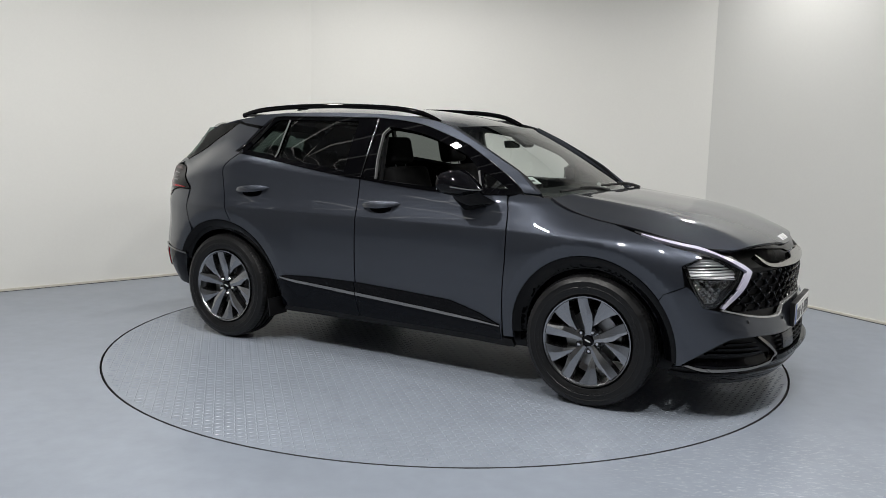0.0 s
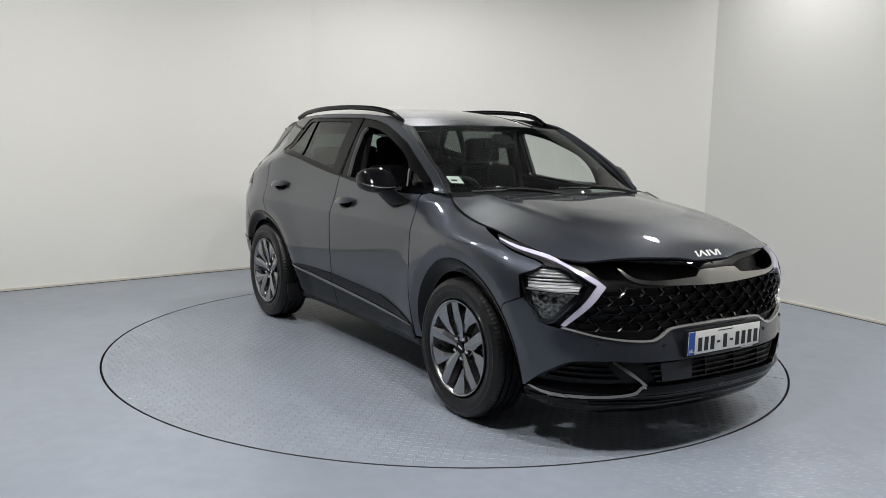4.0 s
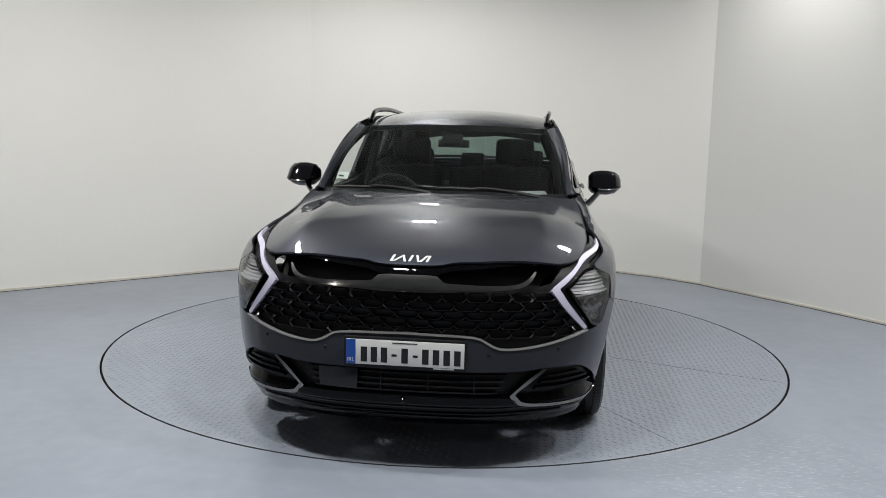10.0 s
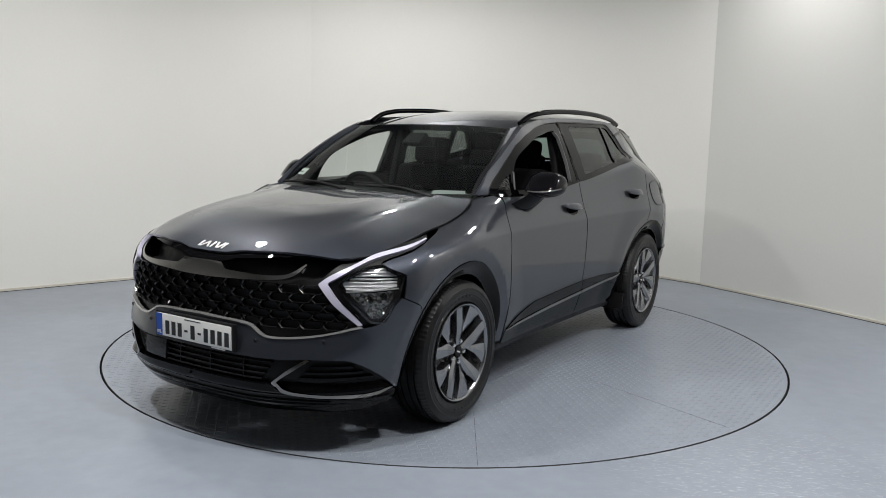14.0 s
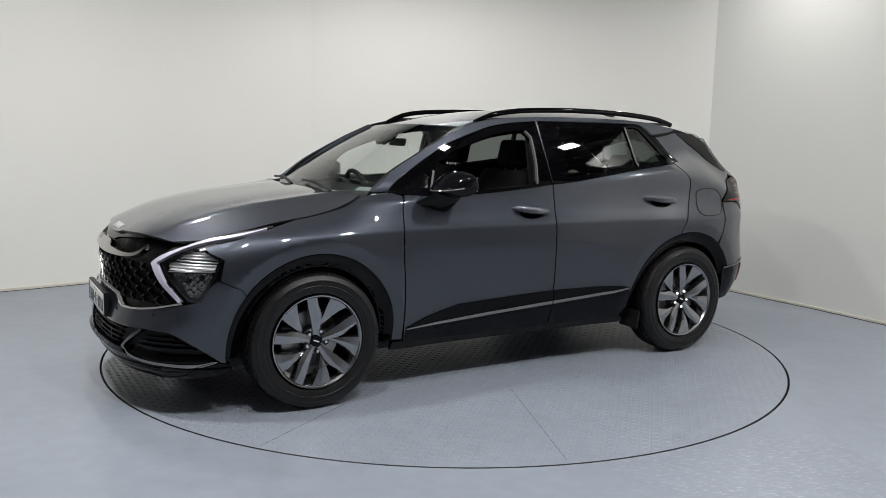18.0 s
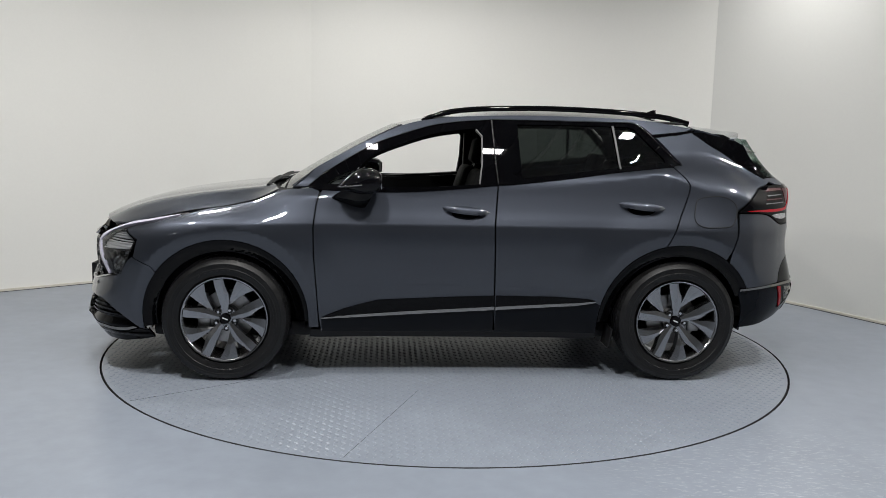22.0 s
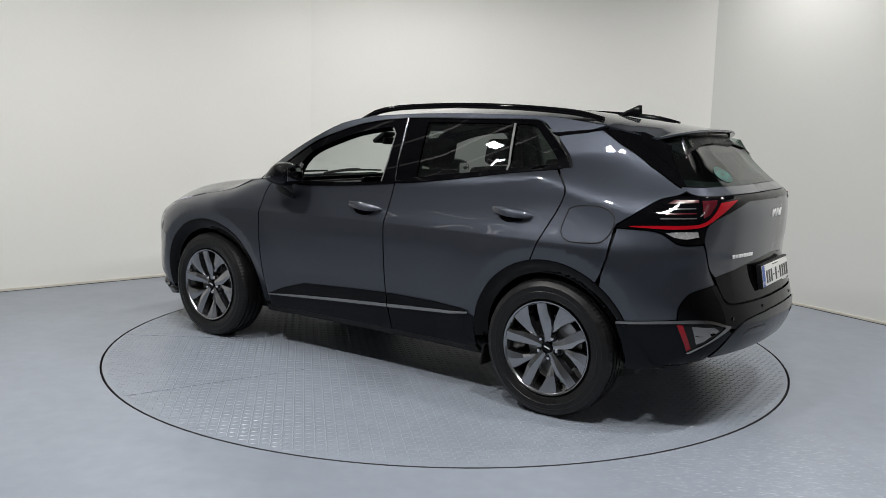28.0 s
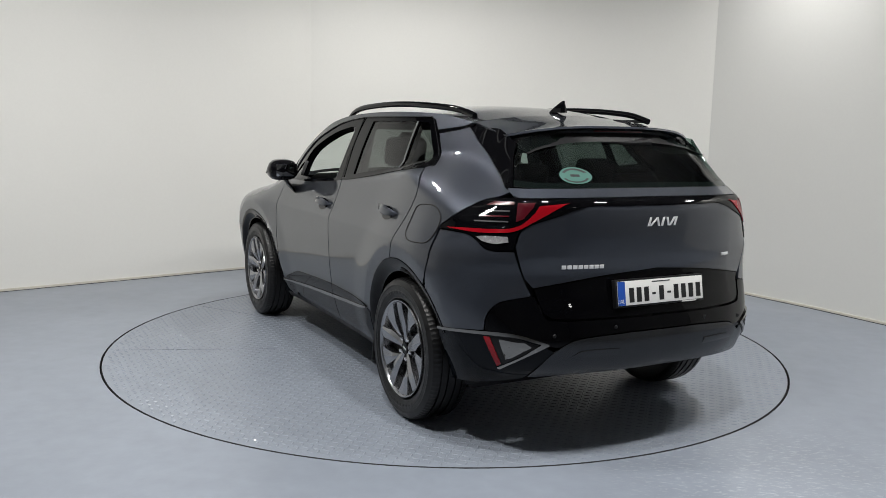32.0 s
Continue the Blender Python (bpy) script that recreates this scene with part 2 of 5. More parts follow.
def path(pts, step=0.02):
    """A smooth line through a few points of a plane."""
    p = np.array(pts, float)
    if len(p) < 3:
        return [tuple(q) for q in p]
    t = np.concatenate([[0], np.cumsum(np.sqrt(np.hypot(*np.diff(p, axis=0).T)) + 1e-6)])
    m = np.zeros_like(p)
    m[1:-1] = (p[2:] - p[:-2]) / (t[2:] - t[:-2])[:, None]
    m[0], m[-1] = (p[1] - p[0]) / (t[1] - t[0]), (p[-1] - p[-2]) / (t[-1] - t[-2])
    out = []
    for i in range(len(p) - 1):
        h = t[i + 1] - t[i]
        k = max(1, int(np.hypot(*(p[i + 1] - p[i])) / step))
        for j in range(k):
            u = j / k
            out.append((2*u**3-3*u**2+1)*p[i] + (u**3-2*u**2+u)*h*m[i] + (-2*u**3+3*u**2)*p[i+1] + (u**3-u**2)*h*m[i+1])
    out.append(p[-1])
    return [tuple(q) for q in out]


def arc(cx, cz, r, a0, a1, n=24):
    return [(cx + r * math.cos(radians(a0 + (a1 - a0) * i / n)), cz + r * math.sin(radians(a0 + (a1 - a0) * i / n))) for i in range(n + 1)]


def inside(poly, pts):
    x, y = pts[:, 0], pts[:, 1]
    hit = np.zeros(len(pts), bool)
    for (x0, y0), (x1, y1) in zip(poly, poly[1:] + poly[:1]):
        c = (y0 > y) != (y1 > y)
        if c.any():
            hit ^= c & (x < (x1 - x0) * (y - y0) / (y1 - y0 + 1e-15) + x0)
    return hit


def shrink(poly, g):
    """The polygon drawn in by g all round."""
    p = np.array(poly)
    area = np.sum(p[:, 0] * np.roll(p[:, 1], -1) - np.roll(p[:, 0], -1) * p[:, 1])
    e = np.roll(p, -1, 0) - p
    n = np.stack([-e[:, 1], e[:, 0]], 1) / (np.hypot(e[:, 0], e[:, 1])[:, None] + 1e-12) * (1 if area > 0 else -1)
    m = n + np.roll(n, 1, 0)
    m /= np.maximum(np.sum(m * m, 1) / 2, 0.6)[:, None]
    return [tuple(q) for q in p + m * g]


def dense(poly, step):
    out = []
    for (x0, y0), (x1, y1) in zip(poly, poly[1:] + poly[:1]):
        k = max(1, int(math.hypot(x1 - x0, y1 - y0) / step))
        out += [(x0 + (x1 - x0) * i / k, y0 + (y1 - y0) * i / k) for i in range(k)]
    clean = [out[0]]
    for q in out[1:]:
        if math.hypot(q[0] - clean[-1][0], q[1] - clean[-1][1]) > 1e-4:
            clean.append(q)
    return clean


def sheet(poly, surf, step=0.03, holes=(), gap=0.0, thick=0.012, d=0.0, double=False):
    """A panel: an outline in the plane of a surface's two parameters, laid on the surface, with rims turned inwards.
    Gives vertices, faces and normals."""
    loops = [dense(shrink(poly, gap) if gap else list(poly), step)]
    for h in holes:
        loops.append(dense(list(h), step))
    verts, edges = [], []
    for lp in loops:
        k = len(verts)
        verts += lp
        edges += [(k + i, k + (i + 1) % len(lp)) for i in range(len(lp))]
    P = np.array(verts)
    lo, hi = P.min(0), P.max(0)
    gx, gy = np.meshgrid(np.arange(lo[0], hi[0], step), np.arange(lo[1], hi[1], step))
    gx[1::2] += step / 2
    grid = np.stack([gx.ravel(), gy.ravel()], 1)
    if len(grid):
        keep = inside(loops[0], grid)
        for h in loops[1:]:
            keep &= ~inside(h, grid)
        grid = grid[keep]
        if len(grid):
            near = np.min(np.hypot(grid[:, None, 0] - P[None, :, 0], grid[:, None, 1] - P[None, :, 1]), 1)
            grid = grid[near > 0.45 * step]
            verts += [tuple(q) for q in grid]
    v2, _, tris, *_ = delaunay_2d_cdt([Vector(q) for q in verts], edges, [], 0, 1e-7)
    V = np.array([tuple(q) for q in v2])
    T = np.array([tuple(t) for t in tris])
    c = V[T].mean(1)
    ok = inside(loops[0], c)
    for h in loops[1:]:
        ok &= ~inside(h, c)
    T = T[ok]
    a, b = V[:, 0], V[:, 1]
    X = surf(a, b, d)
    e = 1e-3
    n = np.cross(surf(a + e, b, d) - surf(a - e, b, d), surf(a, b + e, d) - surf(a, b - e, d))
    n /= np.linalg.norm(n, axis=1)[:, None] + 1e-12
    # faces turned like the normals
    f = np.cross(X[T[:, 1]] - X[T[:, 0]], X[T[:, 2]] - X[T[:, 0]])
    flip = np.sum(f * n[T[:, 0]], 1) < 0
    T[flip] = T[flip][:, ::-1]
    faces = [tuple(int(i) for i in t) for t in T]
    if thick:
        count = {}
        for t in faces:
            for i in range(3):
                k = (t[i], t[(i + 1) % 3])
                count[k] = count.get(k, 0) + 1
        rim = [k for k in count if (k[1], k[0]) not in count]
        outer, inner, xs, ns = {}, {}, [], []
        base = len(X)
        for i, j in rim:
            for q in (i, j):
                if q not in outer:
                    outer[q] = base + len(xs)
                    xs.append(X[q])
                    ns.append(np.zeros(3))
                    inner[q] = base + len(xs)
                    xs.append(X[q] - n[q] * thick)
                    ns.append(np.zeros(3))
            out = np.cross(X[j] - X[i], n[i])
            out /= np.linalg.norm(out) + 1e-12
            for q in (i, j):
                ns[outer[q] - base] += out
                ns[inner[q] - base] += out
            faces.append((outer[j], outer[i], inner[i], inner[j]))
        if xs:
            X = np.concatenate([X, np.array(xs)])
            n = np.concatenate([n, np.array(ns)])
            n /= np.linalg.norm(n, axis=1)[:, None] + 1e-12
    return X, faces, n


def panel(name, poly, surf, mat, parent, label="", mirror=True, half=False, **kw):
    """A panel on the left side and its twin on the right; half: one panel from an outline of the left half."""
    X, F, N = sheet(poly, surf, **kw)
    M = np.array([1, -1, 1])
    if half:
        k = len(X)
        X, N = np.concatenate([X, X * M]), np.concatenate([N, N * M])
        F = F + [tuple(i + k for i in f[::-1]) for f in F]
    made = []
    for turn in (False, True):
        if turn and (half or not mirror):
            break
        me = bpy.data.meshes.new(name)
        me.from_pydata([tuple(v) for v in (X * M if turn else X)], [], [f[::-1] for f in F] if turn else F)
        me.shade_smooth()
        me.normals_split_custom_set_from_vertices([tuple(v) for v in (N * M if turn else N)])
        p = parent[int(turn)] if isinstance(parent, (list, tuple)) else parent
        made.append(link(name, me, mat, p, label))
    return made


def both(name, bm, mat, parent, label=""):
    """A part and its twin mirrored to the other side of the car."""
    me = bpy.data.meshes.new(name)
    bmesh.ops.recalc_face_normals(bm, faces=bm.faces)
    bm.to_mesh(me)
    bmesh.ops.scale(bm, vec=(1, -1, 1), verts=bm.verts)
    bmesh.ops.reverse_faces(bm, faces=bm.faces)
    me2 = bpy.data.meshes.new(name)
    bm.to_mesh(me2)
    bm.free()
    made = []
    for i, q in enumerate((me, me2)):
        q.shade_smooth()
        q.set_sharp_from_angle(angle=radians(35))
        made.append(link(name, q, mat, parent[i] if isinstance(parent, (list, tuple)) else parent, label))
    return made


# ---- the booth
WALLLINE = [(-7.2, -1.42), (-4.6, 0.74), (-3.9, 1.31), (-2.7, 2.30), (-1.75, 3.09), (-1.5, 3.31), (-0.9, 3.55), (-0.3, 3.67), (0.4, 3.66), (1.1, 3.47), (1.7, 3.23), (2.2, 2.88), (2.56, 2.50), (2.72, 2.23), (3.25, 1.40), (3.60, 0.78), (4.4, -0.62), (5.6, -2.7)]
WALLTOP = 3.45


def wall_strip(name, line, z0, z1, thick, mat, label):
    """A wall with thickness along a line on the floor."""
    verts, faces = [], []
    line = [Vector((*p, 0)) for p in line]
    for i, p in enumerate(line):
        a, b = line[max(i - 1, 0)], line[min(i + 1, len(line) - 1)]
        n = Vector((-(b - a).y, (b - a).x, 0)).normalized()
        q = p + n * thick
        verts += [(p.x, p.y, z0), (p.x, p.y, z1), (q.x, q.y, z1), (q.x, q.y, z0)]
    for i in range(len(line) - 1):
        k = 4 * i
        for j in range(4):
            faces.append((k + j, k + (j + 1) % 4, k + 4 + (j + 1) % 4, k + 4 + j))
    faces += [(0, 1, 2, 3), tuple(len(verts) - 4 + j for j in (3, 2, 1, 0))]
    ob = from_arrays(name, verts, faces, mat, None, label, 20)
    tagged(ob, label, "wall", kind="structure")
    return ob


wall_strip("wall_left", WALLLINE[:6], -0.02, WALLTOP, 0.15, WALL, "white painted booth wall behind the turntable")
wall_strip("wall_back", WALLLINE[5:13], -0.02, WALLTOP, 0.15, WALL, "white painted curved booth wall behind the turntable")
wall_strip("wall_right", WALLLINE[12:], -0.02, WALLTOP, 0.15, WALLGREY, "painted booth wall beside the turntable, darker than the back wall")
wall_strip("wall_hall", [(5.6, -2.7), (5.6, -11), (-7.2, -11), (-7.2, -1.42)], -0.02, 4.4, 0.2, HALL, "grey hall wall facing the booth")

SEALANT = textured(material("cream_sealant", (0.62, 0.59, 0.52), 0.6), 3, 60, 0.14, 0.1, 0.3, 0.004)


def inset(line, depth):
    """The wall line moved into the booth."""
    moved = []
    for i, p in enumerate(line):
        a, b = Vector(line[max(i - 1, 0)]), Vector(line[min(i + 1, len(line) - 1)])
        n = Vector((-(b - a).y, (b - a).x)).normalized()
        moved.append((p[0] - n.x * depth, p[1] - n.y * depth))
    return moved


def wavy(line, step=0.16):
    """The wall line in short steps with a hand-laid unevenness."""
    rng = random.Random(4)
    fine = []
    for a, b in zip(line, line[1:]):
        k = max(1, int(math.dist(a, b) / step))
        fine += [(a[0] + (b[0] - a[0]) * i / k + rng.uniform(-.004, .004), a[1] + (b[1] - a[1]) * i / k + rng.uniform(-.004, .004)) for i in range(k)]
    return fine + [line[-1]]


bead = wall_strip("baseboard", wavy(inset(WALLLINE, 0.012)), -0.01, 0.022, 0.020, SEALANT, "uneven cream sealant bead along the wall's foot")
tagged(bead, category="baseboard")
# dark strip laid in for the thin shadow line under the bead
foot_shadow = wall_strip("trim", inset(WALLLINE, 0.022), -0.01, 0.003, 0.014, GAP, "thin dark strip drawn as the shadow line at the wall's foot")
tagged(foot_shadow, category="trim")
R_TABLE = 2.268


def build_floor():
    n = 128
    ring = [(R_TABLE * math.cos(2 * math.pi * i / n), R_TABLE * math.sin(2 * math.pi * i / n)) for i in range(n)]
    ring = [(x * (R_TABLE + 0.011) / R_TABLE, y * (R_TABLE + 0.011) / R_TABLE) for x, y in ring]
    far = [(-9, -12), (8, -12), (8, 6), (-9, 6)]
    verts, edges = ring + far, [(i, (i + 1) % n) for i in range(n)] + [(n + i, n + (i + 1) % 4) for i in range(4)]
    v2, _, tris, *_ = delaunay_2d_cdt([Vector(q) for q in verts], edges, [], 0, 1e-7)
    V = np.array([tuple(q) for q in v2])
    T = np.array([tuple(t) for t in tris])
    keep = ~inside(ring, V[T].mean(1))
    T = T[keep]
    verts = [(x, y, 0.0) for x, y in V]
    faces = [tuple(int(i) for i in t) for t in T]
    k = len(verts)
    for x, y in ring:
        verts.append((x, y, 0.0))
        verts.append((x, y, -0.08))
    for i in range(n):
        j = (i + 1) % n
        faces.append((k + 2 * i, k + 2 * j, k + 2 * j + 1, k + 2 * i + 1))
    ob = from_arrays("floor", verts, faces, [FLOOR, GAP], None, "", 30)
    for p in ob.data.polygons:
        if abs(p.normal.z) < 0.5:
            p.material_index = 1
    tagged(ob, "grey-blue painted concrete floor with a soft sheen", "floor", kind="structure")
    pit = lathe([(0.001, -0.08), (R_TABLE + 0.02, -0.08)], 64, "z")
    tagged(part("floor_pit", pit, GAP), "dark shallow pit under the turntable", "floor", kind="structure")


def build_turntable():
    root = new("turntable")
    tagged(root, "round grey-blue painted tread-plate turntable flush with the floor", "turntable")
    n = 160
    part("plate", lathe([(0.001, 0.0), (R_TABLE * 0.5, 0.0), (R_TABLE - 0.003, 0.0), (R_TABLE, -0.003), (R_TABLE, -0.07), (0.001, -0.07)], n, "z"), [TREAD, GAP], root)
    for p in bpy.data.objects["plate"].data.polygons:
        if abs(p.normal.z) < 0.8 or p.center.z < -0.01:
            p.material_index = 1
    # raised lozenges, their lean changing from bar to bar
    verts, faces, single = [], [], []
    pitch = 0.037
    m = int(R_TABLE / pitch) + 1
    for i in range(-m, m + 1):
        for j in range(-m, m + 1):
            x, y = i * pitch, j * pitch
            if x * x + y * y > (R_TABLE - 0.03) ** 2:
                continue
            lean = radians(45 if (i + j) % 2 else -45)
            c, s = math.cos(lean), math.sin(lean)
            if x * x + y * y > (R_TABLE - 0.22) ** 2 and y > 0.9 and len(single) < 300:
                single.append((x, y, math.degrees(lean)))
                continue
            k = len(verts)
            for u, v, z in ((-0.017, 0, 0), (0, -0.0065, 0), (0.017, 0, 0), (0, 0.0065, 0), (-0.008, 0, 0.0024), (0.008, 0, 0.0024)):
                verts.append((x + u * c - v * s, y + u * s + v * c, z + 0.0002))
            faces += [(k, k + 1, k + 4), (k + 1, k + 5, k + 4), (k + 1, k + 2, k + 5), (k + 2, k + 3, k + 5), (k + 3, k + 4, k + 5), (k + 3, k, k + 4)]
    lugs = from_arrays("tread_pattern", verts, faces, LUG, root, "", 0)
    tagged(lugs, kind="stuff")
    shape = ((-0.017, 0, 0), (0, -0.0065, 0), (0.017, 0, 0), (0, 0.0065, 0), (-0.008, 0, 0.0024), (0.008, 0, 0.0024))
    lug = bpy.data.meshes.new("tread_lug")
    lug.from_pydata(shape, [], [(0, 1, 4), (1, 5, 4), (1, 2, 5), (2, 3, 5), (3, 4, 5), (3, 0, 4)])
    lug.materials.append(LUG)
    for x, y, turn in single:
        link("tread_lug", lug, [], root).matrix_basis = pose(x, y, 0.0002, 0, 0, turn)
    # joints between the sheets
    for (x0, y0), (x1, y1) in (((0.24, 1.16), (0.62, 2.14)), ((1.20, 0.96), (1.80, 1.34))):
        dx, dy = x1 - x0, y1 - y0
        part("sheet_joint", box(math.hypot(dx, dy), 0.002, 0.0010, 0, ((x0 + x1) / 2, (y0 + y1) / 2, 0.0007), (0, 0, math.degrees(math.atan2(dy, dx)))), GAP, root)
    return root


build_floor()
TABLE = build_turntable()


def build_ceiling():
    bm = box(15, 16, 0.1, 0, (-0.8, -3.2, 4.45))
    for k in range(22):
        box(0.035, 14, 0.06, 0, (-2.56 + 0.42 * k, -3.2, 4.37), bm=bm)
    ob = part("ceiling", bm, [CEILING, RIB], None, "", 0)
    for p in ob.data.polygons:
        if p.center.z < 4.399:
            p.material_index = 1
    tagged(ob, "grey ribbed sheet ceiling of the hall", "ceiling", kind="structure")


build_ceiling()


def build_fixture(at, target, sx, sy):
    """A slim panel lamp: white frame round a diffuser."""
    root = new("ceiling_panel_lamp")
    root.matrix_world = look(at, target)
    tagged(root, "slim rectangular white ceiling panel lamp", "lamp", "ceiling lamps")
    bm = bmesh.new()
    for a, b, c, d in ((sx + 0.06, 0.03, 0, sy / 2 + 0.015), (sx + 0.06, 0.03, 0, -sy / 2 - 0.015), (0.03, sy, sx / 2 + 0.015, 0), (0.03, sy, -sx / 2 - 0.015, 0)):
        box(a, b, 0.05, 0.004, (c, d, 0.02), bm=bm)
    part("frame", bm, FIXTURE, root)
    part("back", box(sx, sy, 0.02, 0, (0, 0, 0.035)), FIXTURE, root)
    for side in (-1, 1):
        part("hanger", tube([(side * sx * 0.4, 0, 0.04), (side * sx * 0.4, 0, 4.41 - at[2])], 0.006, 6), FIXTURE, root)


# the two added fill panels get the same fixture
for at, target, sx, sy, power in LAMPS:
    build_fixture(at, target, sx, sy)


def strip_lamp(y):
    """A slim batten with a glowing tube under the ceiling."""
    root = new("strip_lamp")
    root.matrix_world = pose(-4.6, y, 4.33)
    tagged(root, "long slim ceiling strip lamp with a white housing", "lamp", "ceiling strip lamps")
    part("housing", box(5.0, 0.05, 0.03, 0.004, (0, 0, 0.015)), FIXTURE, root)
    part("tube", box(4.9, 0.024, 0.014, 0.004, (0, 0, -0.006)), STRIP, root)


for k in range(9):
    strip_lamp(-4.3 + 0.62 * k)


# ---- the car: surfaces (x forward, y to its left, z up, from the middle of the wheelbase)
# ---- plan outline of the body, half, from nose to tail
PLAN = [(2.268, 0.0), (2.267, .10), (2.261, .20), (2.235, .40), (2.170, .58), (2.085, .715), (1.985, .812), (1.84, .885), (1.62, .924), (1.34, .930),
        (.95, .900), (.40, .882), (-.20, .884), (-.80, .900), (-1.34, .932), (-1.62, .926), (-1.84, .885), (-2.00, .815), (-2.12, .715), (-2.215, .53), (-2.272, .27), (-2.284, .12), (-2.286, 0.0)]
def smooth(a, b, v):
    k = np.clip((np.asarray(v, float) - a) / (b - a), 0, 1)
    return k * k * (3 - 2 * k)
def curve(pts, x):
    """smooth curve through a few points (x rising)"""
    X = np.array([p[0] for p in pts], float); Y = np.array([p[1] for p in pts], float)
    m = np.gradient(Y, X)
    x = np.clip(x, X[0], X[-1]); i = np.clip(np.searchsorted(X, x) - 1, 0, len(X) - 2)
    h = X[i + 1] - X[i]; t = (x - X[i]) / h
    return (2*t**3-3*t**2+1)*Y[i] + (t**3-2*t**2+t)*h*m[i] + (-2*t**3+3*t**2)*Y[i+1] + (t**3-t**2)*h*m[i+1]
PLAN_XY = np.array(PLAN); PLAN_S = np.concatenate([[0], np.cumsum(np.hypot(*np.diff(PLAN_XY, axis=0).T))])
LEN = PLAN_S[-1]
# the front corners and arches stand a little prouder than the base outline
PLAN_XY[5:10] += [(.005, .013), (.005, .020), (0, .020), (0, .014), (0, .010)]
def plan(s):
    return curve(list(zip(PLAN_S, PLAN_XY[:, 0])), s), np.maximum(curve(list(zip(PLAN_S, PLAN_XY[:, 1])), s), 0)
NOSE = [(.12, .16), (.16, .09), (.21, .025), (.27, -.012), (.36, -.028), (.475, -.012), (.61, .025), (.72, .018), (.80, .03), (.87, .065), (.93, .13), (1.0, .22), (1.6, .22)]
FLANK = [(.12, .11), (.2, .118), (.3, .078), (.42, .042), (.52, .022), (.62, .010), (.74, .003), (.84, .000), (.90, .001), (.922, .003), (.95, .013), (1.0, .033), (1.1, .066), (1.2, .092), (1.3, .120), (1.6, .25)]
TAIL = [(.12, .48), (.2, .36), (.25, .26), (.33, .13), (.41, .045), (.46, .018), (.55, .0), (.62, .012), (.68, .03), (.76, .06), (.83, .075), (.95, .065), (1.05, .06), (1.12, .065), (1.18, .09), (1.22, .15), (1.32, .275), (1.42, .375), (1.50, .45), (1.6, .55)]
BELT = [(-2.2, 1.20), (-1.9, 1.21), (-1.6, 1.28), (-1.31, 1.304), (-1.02, 1.268), (-.69, 1.221), (-.36, 1.181), (-.03, 1.151), (.23, 1.131), (.5, 1.122), (.84, 1.128), (1.0, 1.13), (2.3, 1.13)]
HOODEDGE = [(.7, 1.22), (.95, 1.16), (1.07, 1.098), (1.17, 1.055), (1.305, 1.023), (1.557, .985), (1.674, .966), (1.84, .922), (1.96, .897), (2.1, .87), (2.3, .84)]
def glass_y(x, z):
    x = np.asarray(x, float)
    y = .805 - .30 * (z - 1.15) - .30 * (z - 1.15) ** 2
    return y - .085 * np.clip((x - .25) / .70, 0, 1.6) ** 2 - .045 * np.clip((-x - .55) / .75, 0, 2) ** 2
def shell(s, z, d=0.0):
    """point of the body side at perimeter s and height z, raised by d"""
    s = np.asarray(s, float); z = np.asarray(z, float)
    x, y = plan(s); e = 2e-3
    xa, ya = plan(np.maximum(s - e, 0)); xb, yb = plan(np.minimum(s + e, LEN))
    tx, ty = xb - xa, yb - ya; l = np.hypot(tx, ty) + 1e-12
    nx, ny = ty / l, -tx / l
    nx = np.where(s < 1e-3, 1, np.where(s > LEN - 1e-3, -1, nx)); ny = np.where((s < 1e-3) | (s > LEN - 1e-3), 0, ny)
    side = curve(FLANK, z)
    for cx in (1.340, -1.345):
        r = np.hypot(x - cx, z - .357)
        side = side - .009 * smooth(.76, .545, r) + (.24 if cx > 0 else .15) * np.clip(.545 - r, 0, .12)
    zb = curve(BELT, x)
    q = curve(HOODEDGE, x) - z
    side = side + smooth(.72, 1.0, x) * .105 * np.exp(-np.maximum(q, -.02) / .055)
    side = side + (y - glass_y(x, z) - side) * smooth(zb - .055 - .10 * smooth(-1.15, -1.55, x), zb + .045 + .055 * smooth(-1.15, -1.55, x), z) * smooth(1.15, .95, x)
    wf, ws, wr = np.maximum(nx, 0) ** 2, ny ** 2, np.maximum(-nx, 0) ** 2
    o = d - (wf * curve(NOSE, z) + ws * side + wr * curve(TAIL, z))
    return np.stack([x + nx * o, y + ny * o, z + 0 * x], -1)
RUN = np.linspace(0, LEN, 500)
def S(x, z):
    p = shell(RUN, np.full(500, z))[:, 0]; i0, i1 = 60, 440
    return float(np.interp(-x, -p[i0:i1], RUN[i0:i1])), z
def Fr(y, z):
    p = shell(RUN, np.full(500, z))[:, 1]; k = int(np.searchsorted(RUN, 1.25))
    return float(np.interp(y, p[:k], RUN[:k])), z
def Re(y, z):
    p = shell(RUN, np.full(500, z))[:, 1]; k = int(np.searchsorted(RUN, LEN - 1.15))
    return float(np.interp(-y, -p[k:], RUN[k:])), z


def SIDE(*pts):
    return [S(x, z) for x, z in pts]


